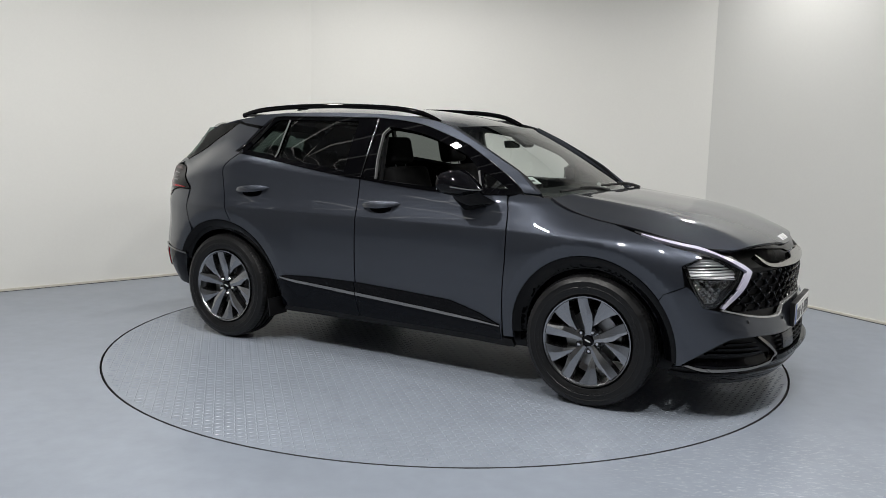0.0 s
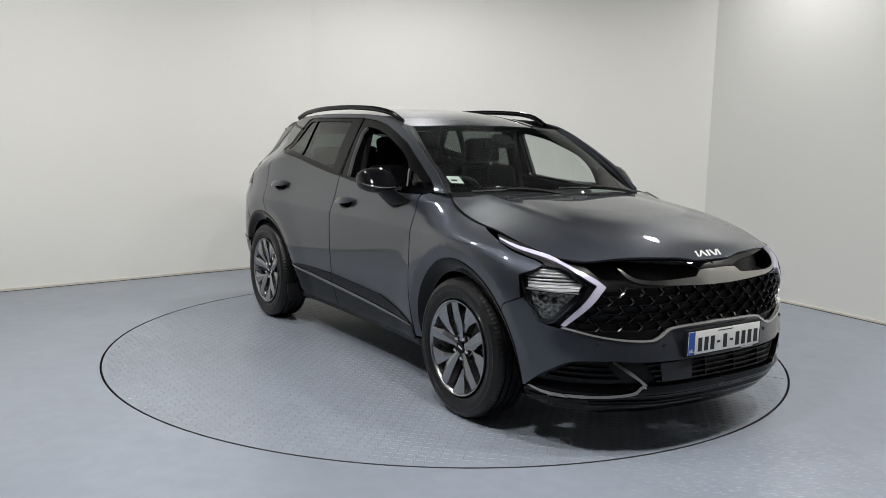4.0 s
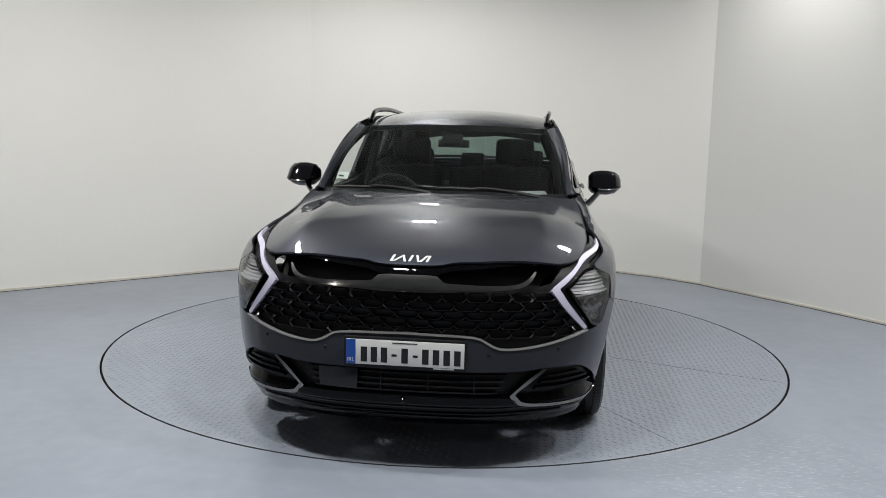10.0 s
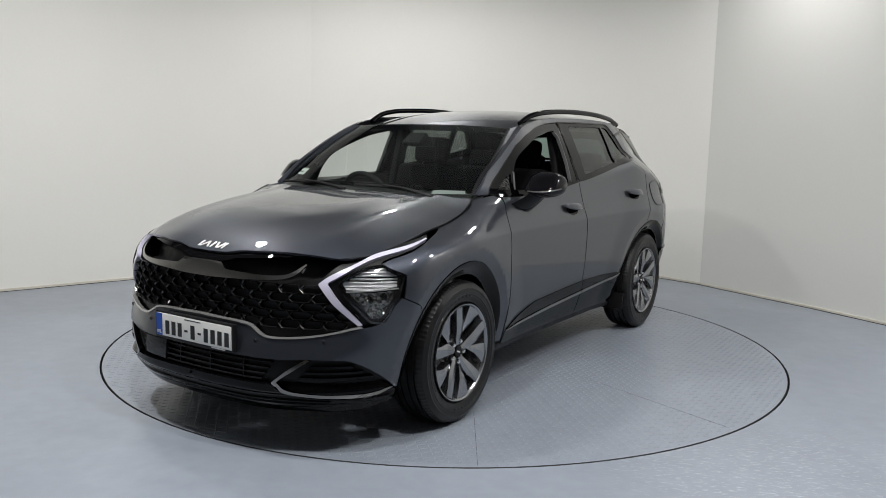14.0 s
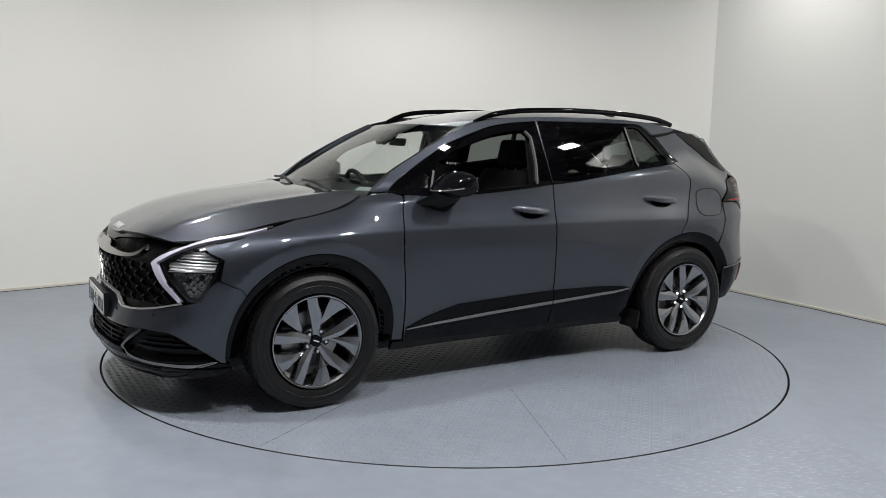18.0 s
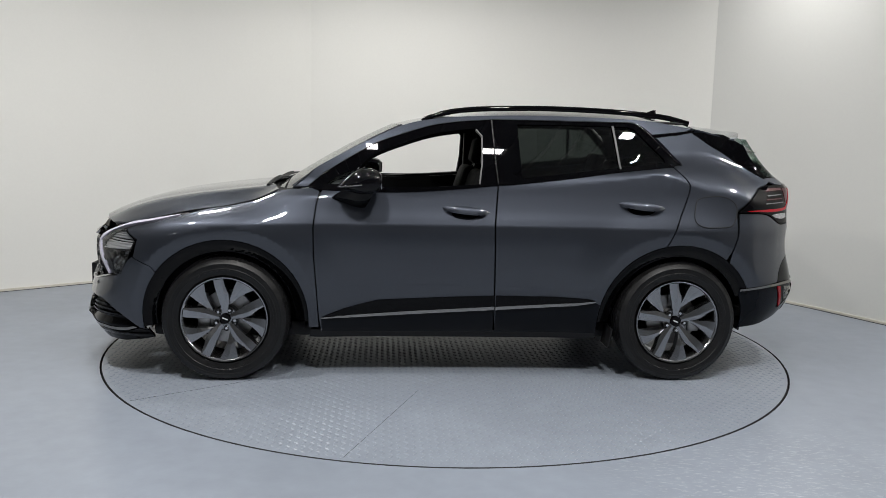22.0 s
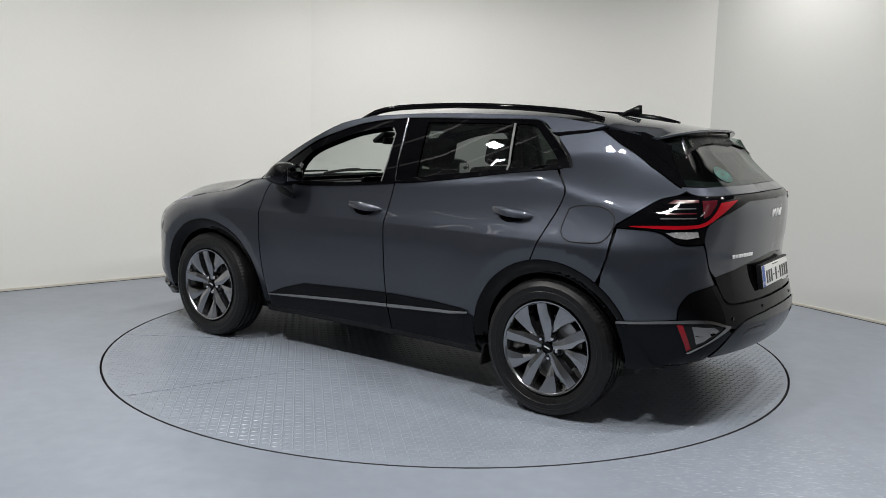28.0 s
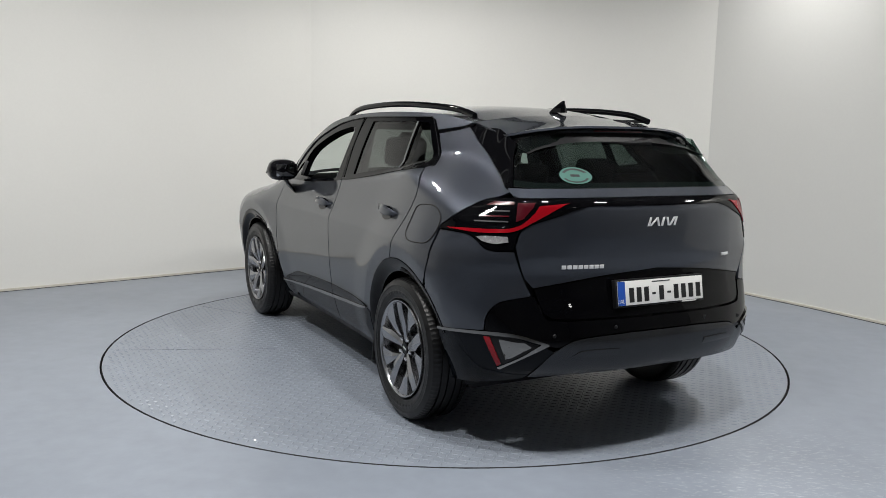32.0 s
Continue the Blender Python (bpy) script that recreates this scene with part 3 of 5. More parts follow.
HOODTOP = [(.9, 1.152), (1.171, 1.127), (1.264, 1.119), (1.451, 1.098), (1.638, 1.073), (1.825, 1.040), (2.013, .984), (2.12, .938), (2.203, .886), (2.26, .825)]
HOODLIP = [(.7, 1.22), (.95, 1.16), (1.07, 1.098), (1.17, 1.055), (1.305, 1.023), (1.557, .985), (1.674, .958), (1.84, .905), (1.96, .855), (2.1, .77), (2.3, .70)]
ROOFTOP = [(-1.9, 1.508), (-1.83, 1.520), (-1.6, 1.552), (-1.4, 1.577), (-1.1, 1.614), (-.7, 1.628), (-.3, 1.621), (0, 1.592), (.2, 1.556), (.38, 1.513), (.5, 1.48)]


def hood_surf(x, y, d=0.0):
    a = np.abs(y)
    z = curve(HOODTOP, x) - np.clip(curve(HOODTOP, x) - curve(HOODLIP, x) + .003, .004, .2) * (a / .788) ** 3.6 + .010 * np.exp(-((a - .56) / .07) ** 2) * smooth(2.15, 1.9, x)
    return np.stack([x, y, z + d], -1)


def roof_surf(x, y, d=0.0):
    z = curve(ROOFTOP, x) - .052 * (np.abs(y) / .6) ** 2.2
    return np.stack([x, y, z + d], -1)


def screen_surf(y, w, d=0.0):
    """Windscreen: across y, up w from 0 to 1."""
    xb, xt = 1.115 - .28 * y ** 2, .385 - .24 * y ** 2
    zb, zt = 1.098 + .03 * y ** 2, 1.512 - .02 * y ** 2
    x = xb + (xt - xb) * w
    z = zb + (zt - zb) * w + .055 * w * (1 - w) * 1.6
    return np.stack([x + .5 * d, y + 0 * w, z + .87 * d], -1)


WF, WR = 1.340, -1.345
WZ = .357
RING0, RING1 = .405, .475
car = new("car")
tagged(car, "dark grey family crossover with black trim, both front windows open", "car")

# -- dark structure under the panels
panel("inner_structure", [(0.02, .22), (LEN - .02, .40), (LEN - .02, 1.12), (4.3, 1.24), (1.75, 1.08), (1.30, .93), (.6, .80), (.02, .78)], lambda s, z, d: shell(s, z, d), SATIN, car,
     step=.04, thick=0, d=-.045, half=True,
     holes=[[S(x, max(z, .15)) for x, z in arc(cx, WZ, .490, -22, 202, 40)] for cx in (WF, WR)])
part("underbody", box(3.5, 1.4, .10, .04, (.05, 0, .265)), SATIN, car)

# -- outer panels
hood_edge = [(2.195, 0), (2.19, .13), (2.172, .20), (2.15, .33), (2.085, .535), (2.01, .668), (1.925, .732), (1.84, .760), (1.67, .787), (1.45, .789), (1.30, .785), (1.17, .776), (1.09, .766), (1.04, .748)]
hood = panel("hood", path(hood_edge) + path([(1.04, .748), (1.10, .50), (1.14, .25), (1.15, 0)]), hood_surf, PAINT, car, half=True, step=.04, gap=.0)[0]

edge_line = [tuple(hood_surf(np.float64(x), np.float64(y), .0015)) for x, y in path(hood_edge[5:], .03)]
both("hood_gap", tube(edge_line, .0022, 6), GAP, hood)
roof_edge = path([(.385, 0), (.36, .25), (.30, .50), (.27, .575)]) + path([(.27, .575), (.10, .605), (-.4, .622), (-.9, .618), (-1.3, .598), (-1.49, .575)]) + [(-1.49, .3), (-1.49, 0)]
panel("roof", roof_edge, roof_surf, PAINT, car, half=True, step=.05)

fender_poly = SIDE((.803, .30), (.806, .376), (.818, .579), (.831, .746), (.834, .912), (.818, 1.044), (.80, 1.11), (.84, 1.130), (.95, 1.120)) + path(SIDE((1.03, 1.112), (1.09, 1.082), (1.17, 1.052), (1.305, 1.022), (1.43, 1.003))) + path([(1.34, .972), (1.14, .918), (.97, .876), (1.065, .823)]) + [(1.045, .722), (1.15, .6735)] + SIDE(*arc(WF, WZ, RING1, 36.3, 180)) + SIDE((.865, .30))
panel("fender", fender_poly, shell, PAINT, car, gap=.0022, step=.018)

door_f = SIDE((.790, .272), (.803, .376), (.815, .579), (.828, .746), (.831, .912), (.815, 1.044), (.785, 1.128), (.5, 1.116), (.233, 1.126), (-.031, 1.146), (-.246, 1.168), (-.241, 1.10), (-.226, .935), (-.233, .602), (-.242, .272))
FDOOR = panel("front_door", door_f, shell, PAINT, car, gap=.0022, step=.02)
door_r = SIDE((-.246, .272), (-.237, .602), (-.230, .935), (-.245, 1.10), (-.250, 1.17)) + path(SIDE((-.361, 1.178), (-.69, 1.218), (-1.019, 1.265), (-1.29, 1.298))) + path(SIDE((-1.31, 1.285), (-1.356, 1.238), (-1.392, 1.184), (-1.374, 1.107), (-1.322, .99), (-1.264, .856), (-1.245, .82))) + SIDE(*arc(WR, WZ, RING1, 78, 2)) + SIDE((-.868, .272))
RDOOR = panel("rear_door", door_r, shell, PAINT, car, gap=.0022, step=.02)
quarter = path(SIDE((-1.30, 1.305), (-1.36, 1.240), (-1.397, 1.184), (-1.378, 1.107), (-1.326, .99), (-1.268, .856), (-1.25, .82))) + SIDE(*arc(WR, WZ, RING1, 80, 125)) + [S(-1.644, .793), S(-1.672, .878), (4.59, 1.02), (4.60, 1.04)] + path([(4.60, 1.042), (4.74, 1.128), (4.82, 1.168), (4.93, 1.190), (4.985, 1.212)]) + path([(4.945, 1.222), (4.66, 1.358), (4.50, 1.433), (4.36, 1.503)]) + SIDE((-1.40, 1.482), (-1.235, 1.462)) + path(SIDE((-1.235, 1.462), (-1.33, 1.360), (-1.375, 1.302), (-1.34, 1.298)))
QUARTER = panel("quarter_panel", quarter, shell, PAINT, car, gap=.0018, step=.02)
side_rail = path(SIDE((.96, 1.130), (.83, 1.240), (.66, 1.337), (.49, 1.426), (.317, 1.503), (.18, 1.537), (-.02, 1.561), (-.37, 1.576), (-.8, 1.576), (-1.2, 1.560), (-1.48, 1.520))) + SIDE((-1.40, 1.496), (-1.215, 1.476), (-1.150, 1.530), (-1.095, 1.551), (-.53, 1.553), (-.23, 1.551), (-.025, 1.536), (.144, 1.509), (.31, 1.459), (.48, 1.398), (.65, 1.300), (.788, 1.211), (.875, 1.135))
panel("roof_side", side_rail, shell, PAINT, car)
for cx, a0, a1 in ((WF, -6, 182), (WR, -1, 157)):
    ring = SIDE(*arc(cx, WZ, RING1 - .002, a0, a1, 30)) + SIDE(*arc(cx, WZ, RING0, a1, a0, 30))
    panel("arch_trim", ring, lambda s, z, d=0, c=cx: shell(s, z, d + .003 - .030 * np.clip((RING1 - np.hypot(shell(s, z)[..., 0] - c, z - WZ)) / (RING1 - RING0), 0, 1) ** 2), GLOSS, car, "gloss black wheel arch trim", step=.011, thick=.05)

# -- front end
front_bumper = path([(0, .596), (.30, .586), (.36, .563), (.41, .541), (.52, .541), (.65, .556), (.86, .596), (.94, .613)]) + path([(.955, .617), (1.0, .690), (1.035, .722)]) + [(1.15, .672)] + SIDE(*arc(WF, WZ, RING1, 36, -8)) + [(1.08, .284), (1.03, .300)] + path([(1.03, .305), (.92, .385), (.80, .448), (.70, .456), (.61, .455)]) + [(.50, .448), (0, .448)]
panel("front_bumper", front_bumper, shell, PAINT, car, half=True, gap=.0)
valance = [(0, .444), (.50, .444), (.585, .45), (.535, .41), (.45, .330), (0, .330)]
panel("intake_recess", valance, shell, SATIN, car, half=True, d=-.034, thick=0)
GR = new("grille")
GR.parent = car
grille_poly = path([(0, .602), (.30, .592), (.36, .569), (.41, .547), (.52, .547), (.65, .562), (.84, .604)]) + path([(.83, .612), (.72, .703), (.645, .79)]) + path([(.65, .80), (.70, .838), (.82, .880)]) + path([(.80, .895), (.70, .902), (.50, .906), (.30, .896), (.17, .882), (.12, .868), (0, .866)])
panel("backing", grille_poly, lambda s, z, d=0: shell(s, z, d - .08 * smooth(.772, .784, z)), SATIN, GR, half=True, d=-.030, thick=0, step=.02)
panel("header", path([(0, .888), (.12, .890), (.17, .904), (.30, .914), (.50, .924), (.70, .922), (.83, .908)]) + path([(.83, .893), (.70, .897), (.50, .895), (.30, .882), (.18, .870), (.13, .856), (0, .854)]), shell, GLOSS, GR, half=True, d=-.004)
panel("centre_bar", path([(0, .855), (.13, .852), (.16, .828), (.22, .823), (.42, .819), (.52, .832), (.586, .872)]) + path([(.594, .870), (.550, .828), (.49, .807), (.36, .796), (.10, .785), (0, .784)]), shell, BARCHROME, GR, half=True, d=.010, thick=.03, step=.02)
for side in (1, -1):
    for row in range(5):
        for col in range(9):
            s0, z0 = .104 * col + (.052 if row % 2 else 0), .604 + .0400 * row
            if (s0 < .01 and side < 0) or s0 > .80 - 1.15 * max(0, z0 - .69) - .4 * max(0, .66 - z0) or z0 > .766 + .02 * s0 or z0 < .575 + .10 * max(0, (s0 - .45)):
                continue
            hexa = [(-.060, 0), (-.040, .0198), (.040, .0198), (.060, 0), (.040, -.0198), (-.040, -.0198)]
            verts, faces = [], []
            for k, depth in ((1.0, -.018), (.94, -.006), (.87, -.009), (.78, -.028)):
                u = np.array([s0 + a * k for a, b in hexa])
                p = shell(np.abs(u), np.array([z0 + b * k for a, b in hexa]), depth)
                verts += [(q[0], q[1] * g, q[2]) for q, g in zip(p, np.sign(u + 1e-9) * side)]
            for r in (0, 6, 12):
                faces += [(r + i, r + (i + 1) % 6, r + 6 + (i + 1) % 6, r + 6 + i) for i in range(6)]
            from_arrays("grille_cell", verts, faces, MESHGLOSS, GR, "", 0)
chrome_line = path([(0, .606), (.30, .596), (.36, .573), (.41, .551), (.52, .551), (.65, .566), (.84, .606)]) + path([(.85, .600), (.65, .557), (.52, .541), (.41, .541), (.357, .563), (.30, .587), (0, .597)])
panel("chrome_trim", chrome_line, shell, TRIMCHROME, car, "smoked chrome trim under the grille", half=True, d=.007, thick=.02, step=.02)

# -- headlamps
LAMP = [new("headlamp"), new("headlamp")]
for ob in LAMP:
    ob.parent = car
lamp_poly = path([(1.345, .976), (1.14, .945), (.95, .922), (.83, .897), (.72, .856), (.645, .798)]) + path([(.64, .79), (.72, .700), (.83, .604)]) + path([(.84, .602), (.94, .612), (1.0, .690), (1.063, .820)]) + path([(1.063, .823), (.97, .873), (1.14, .915), (1.345, .970)])
panel("housing", lamp_poly, shell, SATIN, LAMP, d=-.03, thick=0)
drl = path([(1.30, .968), (1.14, .941), (.95, .912), (.83, .880), (.70, .828), (.652, .792)]) + path([(.655, .785), (.72, .702), (.83, .606)]) + [(.850, .612)] + path([(.850, .612), (.745, .718), (.693, .792)]) + path([(.696, .80), (.832, .868), (.95, .899), (1.14, .931), (1.30, .965)])
panel("daytime_lamp", drl, shell, LIGHTPIPE, LAMP, "pale translucent angled daytime lamp", d=-.002, thick=.02, step=.02)
lens = path([(.735, .800), (.85, .860), (.965, .874)]) + path([(1.062, .822), (1.0, .692), (.945, .614), (.885, .618)]) + path([(.87, .630), (.78, .725), (.735, .79)])
panel("reflector_bowl", lens, shell, SATIN, LAMP, d=-.034, thick=0)
panel("lens_rim", lens, shell, GLOSS, LAMP, holes=[shrink(lens, .010)], d=-.002, thick=.03, step=.02)
upper = path([(.755, .797), (.85, .850), (.955, .864)]) + [(1.040, .822), (1.018, .772), (.90, .764), (.775, .768)]
panel("upper_reflector", upper, lambda s, z, d=0: shell(s, z, d + .0045 * np.sin(z * 2 * math.pi / .0150 + 9 * s) - .020 * np.sin(np.clip((z - .76) / .10, 0, 1) * math.pi)), LAMPSILVER, LAMP, d=-.010, thick=0, step=.0045)
lower = [(.790, .752), (.90, .752), (1.012, .760), (.985, .698), (.940, .636), (.895, .634)]
panel("lower_reflector", lower, lambda s, z, d=0: shell(s, z, d - .022 + .010 * np.abs(np.sin(s * 34)) * np.abs(np.sin(z * 52 + 6 * s)) + .004 * np.sin(s * 150) * np.sin(z * 190)), PODCHROME, LAMP, d=-.004, thick=0, step=.005)
for s0, z0 in ((.885, .722), (.955, .734)):
    ball = lathe([(.001, .012), (.010, .010), (.016, .005), (.018, 0)], 20, "z")
    c = shell(s0, z0, -.018)
    ball.transform(Matrix.Translation(c) @ pose(0, 0, 0, 0, 90, 0) @ pose(0, 0, 0, 0, 0, 0))
    both("projector_lens", ball, GLOSS, LAMP)
panel("reflector_bar", [(.775, .757), (1.020, .765), (1.022, .770), (.775, .763)], shell, LAMPSILVER, LAMP, d=-.006, thick=.02, step=.02)
panel("lens", lens, shell, LENS, LAMP, d=-.001, thick=0)

# -- lower air intake and corner blades
for k in range(4):
    z0 = .350 + .026 * k
    panel("intake_slat", [(0, z0), (.40 + .016 * k, z0), (.40 + .016 * k, z0 + .006), (0, z0 + .006)], shell, SATIN, car, half=True, d=-.012, thick=.02)
for y0 in (.10, .30):
    panel("intake_post", [(y0, .345), (y0 + .006, .345), (y0 + .006, .440), (y0, .440)], shell, SATIN, car, d=-.014, thick=.02)
radar = panel("radar_cover", [(.205, .352), (.375, .356), (.385, .440), (.205, .444)], shell, RADAR, car, "smooth dark grey radar cover in the intake", d=-.004, thick=.02)
bpy.data.objects.remove(radar[0])
lip = path([(0, .338), (.40, .334), (.46, .330), (.50, .296), (.60, .274)]) + [(.72, .268), (.92, .262), (1.03, .292), (1.08, .278), S(1.79, .284), S(1.76, .235)] + path([(.9, .205), (.5, .196), (0, .192)])
panel("front_lip", lip, lambda s, z, d=0: shell(s, z, d + .012 * np.exp(-((z - .318) / .006) ** 2) - .012 * smooth(.30, .28, z) + .010 * np.exp(-((z - .255) / .008) ** 2)), GLOSS, car, "gloss black front lip", half=True, d=.006, thick=.02, step=.014)
POD = [new("corner_intake"), new("corner_intake")]
for ob in POD:
    ob.parent = car
pod_poly = path([(.46, .345), (.535, .405), (.60, .452), (.70, .453), (.80, .444), (.92, .380), (1.025, .304)]) + path([(1.02, .298), (.92, .276), (.70, .280), (.56, .288), (.50, .302), (.46, .34)])
panel("recess", pod_poly, shell, SATIN, POD, d=-.03, thick=0)
blade = path([(.455, .345), (.535, .410), (.61, .456)]) + path([(.626, .452), (.55, .400), (.478, .345), (.505, .316), (.57, .300), (.72, .294), (.92, .292), (1.00, .306)]) + path([(1.025, .300), (.92, .274), (.70, .278), (.56, .286), (.49, .302), (.455, .34)])
panel("blade", blade, shell, PODCHROME, POD, "smoked chrome corner blade", d=.006, thick=.03, step=.015)
panel("blade_scoop", path([(.485, .345), (.515, .318), (.58, .303), (.72, .297), (.92, .295), (1.00, .309)]) + path([(1.01, .318), (.92, .352), (.80, .352), (.62, .342), (.53, .352), (.50, .352)]), lambda s, z, d=0: shell(s, z, d - .030 * smooth(.295, .35, z)), GLOSS, POD, d=.002, thick=0, step=.02)
for k in range(3):
    z0 = .362 + .026 * k
    panel("fin", [(.57 + .024 * k, z0), (.92 - .05 * k, z0 + .003), (.90 - .05 * k, z0 + .013), (.58 + .024 * k, z0 + .009)], shell, GLOSS, POD, d=-.008, thick=.02, step=.03)

# -- flank trim and handles
trim_f = SIDE((.790, .366), (.66, .420), (.551, .452), (.452, .477), (.087, .495), (-.240, .508), (-.240, .444), (.285, .412), (.60, .388))
panel("door_trim", trim_f, shell, GLOSS, FDOOR, "gloss black wedge trim", d=.007, thick=.012)
panel("trim_strip", SIDE((.790, .366), (.60, .384), (.285, .408), (-.240, .441), (-.240, .420), (.285, .388), (.60, .368), (.790, .360)), shell, STRIPCHROME, FDOOR, "smoked chrome strip", d=.012, thick=.016, step=.02)
trim_r = SIDE((-.247, .508), (-.577, .506), (-.80, .496), (-.845, .486), (-.71, .471), (-.247, .444))
panel("door_trim", trim_r, shell, GLOSS, RDOOR, "gloss black wedge trim", d=.007, thick=.012)
panel("trim_strip", SIDE((-.247, .441), (-.71, .470), (-.845, .484), (-.845, .474), (-.71, .452), (-.247, .420)), shell, STRIPCHROME, RDOOR, "smoked chrome strip", d=.012, thick=.016, step=.02)
# near-black colour stands for the shade on the lower doors
panel("lower_cladding", SIDE((.788, .358), (.60, .366), (.285, .386), (-.238, .418), (-.239, .275), (.786, .275)), shell, SHADEDPAINT, FDOOR, "lower cladding in body paint darkened as if in shade", d=.004, thick=.010, step=.03)
panel("lower_cladding", SIDE((-.250, .418), (-.71, .450), (-.846, .472)) + SIDE(*arc(WR, WZ, RING1 + .004, 12, 2)) + SIDE((-.864, .275), (-.248, .275)), shell, SHADEDPAINT, RDOOR, "lower cladding in body paint darkened as if in shade", d=.004, thick=.010, step=.03)
panel("sill", SIDE((.85, .285), (-.85, .285), (-.88, .235), (.86, .235)), shell, SATIN, car, d=-.004, thick=.03)


def handle(x0, z0, owner):
    """Grip over a flat black oval that stands for the shaded bowl."""
    s0, _ = S(x0, z0)
    rows = []
    for i in range(13):
        u = -1 + i / 6
        a = s0 + .138 * u
        lift = .036 * (1 - u * u) ** .5 + .002
        h = .021 * (1 - u * u) ** .6 + .002
        zz = z0 + .006 - .012 * u
        rows.append([tuple(shell(a, zz + h * c, lift + .010 * b * (1 - abs(u)))) for c, b in ((-1, 0), (-.7, .8), (0, 1), (.7, .8), (1, 0), (.6, -1.0), (-.6, -1.0))])
    bm = bmesh.new()
    vs = [[bm.verts.new(p) for p in r] for r in rows]
    for p, q in zip(vs, vs[1:]):
        for k in range(7):
            bm.faces.new((p[k], p[(k + 1) % 7], q[(k + 1) % 7], q[k]))
    bm.faces.new(vs[0])
    bm.faces.new(vs[-1][::-1])
    both("handle", bm, PAINT, owner, "body-coloured pull handle")
    # shade of the bowl, drawn as a black oval on the door
    oval = [(s0 + .082 * math.cos(a), z0 - .014 + .034 * math.sin(a)) for a in np.linspace(0, 2 * math.pi, 25)[:-1]]
    panel("handle_bowl_shade", oval, shell, GLOSS, owner, d=.0015, thick=.004, step=.015)


handle(-.055, 1.010, FDOOR)
handle(-1.100, 1.052, RDOOR)
cap = path([(S(-1.434, 1.10)[0], 1.10), (S(-1.485, 1.118)[0], 1.118), (S(-1.61, 1.118)[0], 1.118), (S(-1.675, 1.075)[0], 1.075), (S(-1.675, 1.01)[0], 1.01), (S(-1.64, .955)[0], .955), (S(-1.57, .943)[0], .943), (S(-1.46, .945)[0], .945), (S(-1.415, .98)[0], .98), (S(-1.42, 1.05)[0], 1.05), (S(-1.434, 1.10)[0], 1.10)])[:-1]
X, F, N = sheet(cap, shell, d=.0018, thick=.004)
me = bpy.data.meshes.new("fuel_flap")
me.from_pydata([tuple(v) for v in X], [], F)
me.shade_smooth()
me.normals_split_custom_set_from_vertices([tuple(v) for v in N])
link("fuel_flap", me, PAINT, QUARTER[0], "round-cornered fuel flap")
ringline = [tuple(shell(a, b, .0024)) for a, b in cap]
part("flap_gap", tube(ringline, .0028, 6, True), GAP, QUARTER[0])

# -- side windows: frames, pillars, glass
dlo_f = path(SIDE((.870, 1.133), (.788, 1.206), (.65, 1.296), (.48, 1.394), (.31, 1.455), (.144, 1.506), (-.025, 1.533), (-.215, 1.547))) + SIDE((-.232, 1.30), (-.246, 1.170)) + path(SIDE((-.246, 1.170), (-.031, 1.148), (.233, 1.128), (.5, 1.118), (.78, 1.128)))
open_f = path(SIDE((.600, 1.150), (.570, 1.245), (.490, 1.325), (.31, 1.400), (.142, 1.453), (-.026, 1.482), (-.125, 1.490))) + SIDE((-.160, 1.45), (-.158, 1.286), (-.142, 1.166)) + path(SIDE((-.142, 1.166), (.10, 1.148), (.34, 1.140), (.585, 1.142)))
open_t = SIDE((.628, 1.152), (.604, 1.238), (.655, 1.222), (.715, 1.186), (.770, 1.150))
panel("corner_glass", shrink(open_t, -.006), shell, GLASS, FDOOR, "small fixed corner glass", d=-.014, thick=0, step=.05)
panel("window_post", SIDE((.600, 1.150), (.570, 1.245), (.580, 1.252), (.612, 1.150)), shell, DIVIDER, FDOOR, "slim grey window post", d=-.003, thick=.02, step=.02)
panel("window_frame", dlo_f, shell, GLOSS, FDOOR, "gloss black window frame", holes=[open_f, open_t], d=-.006, thick=.05, step=.025)
dlo_r = SIDE((-.250, 1.175), (-.236, 1.30), (-.221, 1.548)) + path(SIDE((-.53, 1.549), (-.87, 1.548), (-1.07, 1.548), (-1.12, 1.538))) + path(SIDE((-1.12, 1.538), (-1.16, 1.508), (-1.29, 1.385), (-1.368, 1.298))) + path(SIDE((-1.34, 1.298), (-1.019, 1.266), (-.69, 1.219), (-.361, 1.179)))
open_r = SIDE((-.392, 1.202), (-.372, 1.522)) + path(SIDE((-.53, 1.524), (-.80, 1.524), (-.955, 1.522))) + path(SIDE((-.985, 1.275), (-.69, 1.240), (-.392, 1.202)))
open_q = SIDE((-1.000, 1.280), (-.975, 1.522), (-1.065, 1.520)) + SIDE((-1.10, 1.508), (-1.270, 1.335), (-1.275, 1.312))
panel("window_frame", dlo_r, shell, GLOSS, RDOOR, "gloss black window frame", holes=[open_r, open_q], d=-.006, thick=.04, step=.025)
both("frame_bead", tube([tuple(shell(a, b, .001)) for a, b in dlo_f], .0020, 6, True), MESHGLOSS, FDOOR)
both("frame_bead", tube([tuple(shell(a, b, .001)) for a, b in dlo_r], .0020, 6, True), MESHGLOSS, RDOOR)
panel("window_glass", shrink(open_r, -.01), shell, PRIVACY, RDOOR, "dark tinted window glass", d=-.014, thick=0, step=.05)
panel("quarter_glass", shrink(open_q, -.01), shell, PRIVACY, RDOOR, "dark tinted quarter glass", d=-.014, thick=0, step=.05)
panel("window_divider", SIDE((-.957, 1.525), (-.987, 1.270), (-.998, 1.272), (-.970, 1.525)), shell, DIVIDER, RDOOR, "grey window divider", d=-.003, thick=.01)
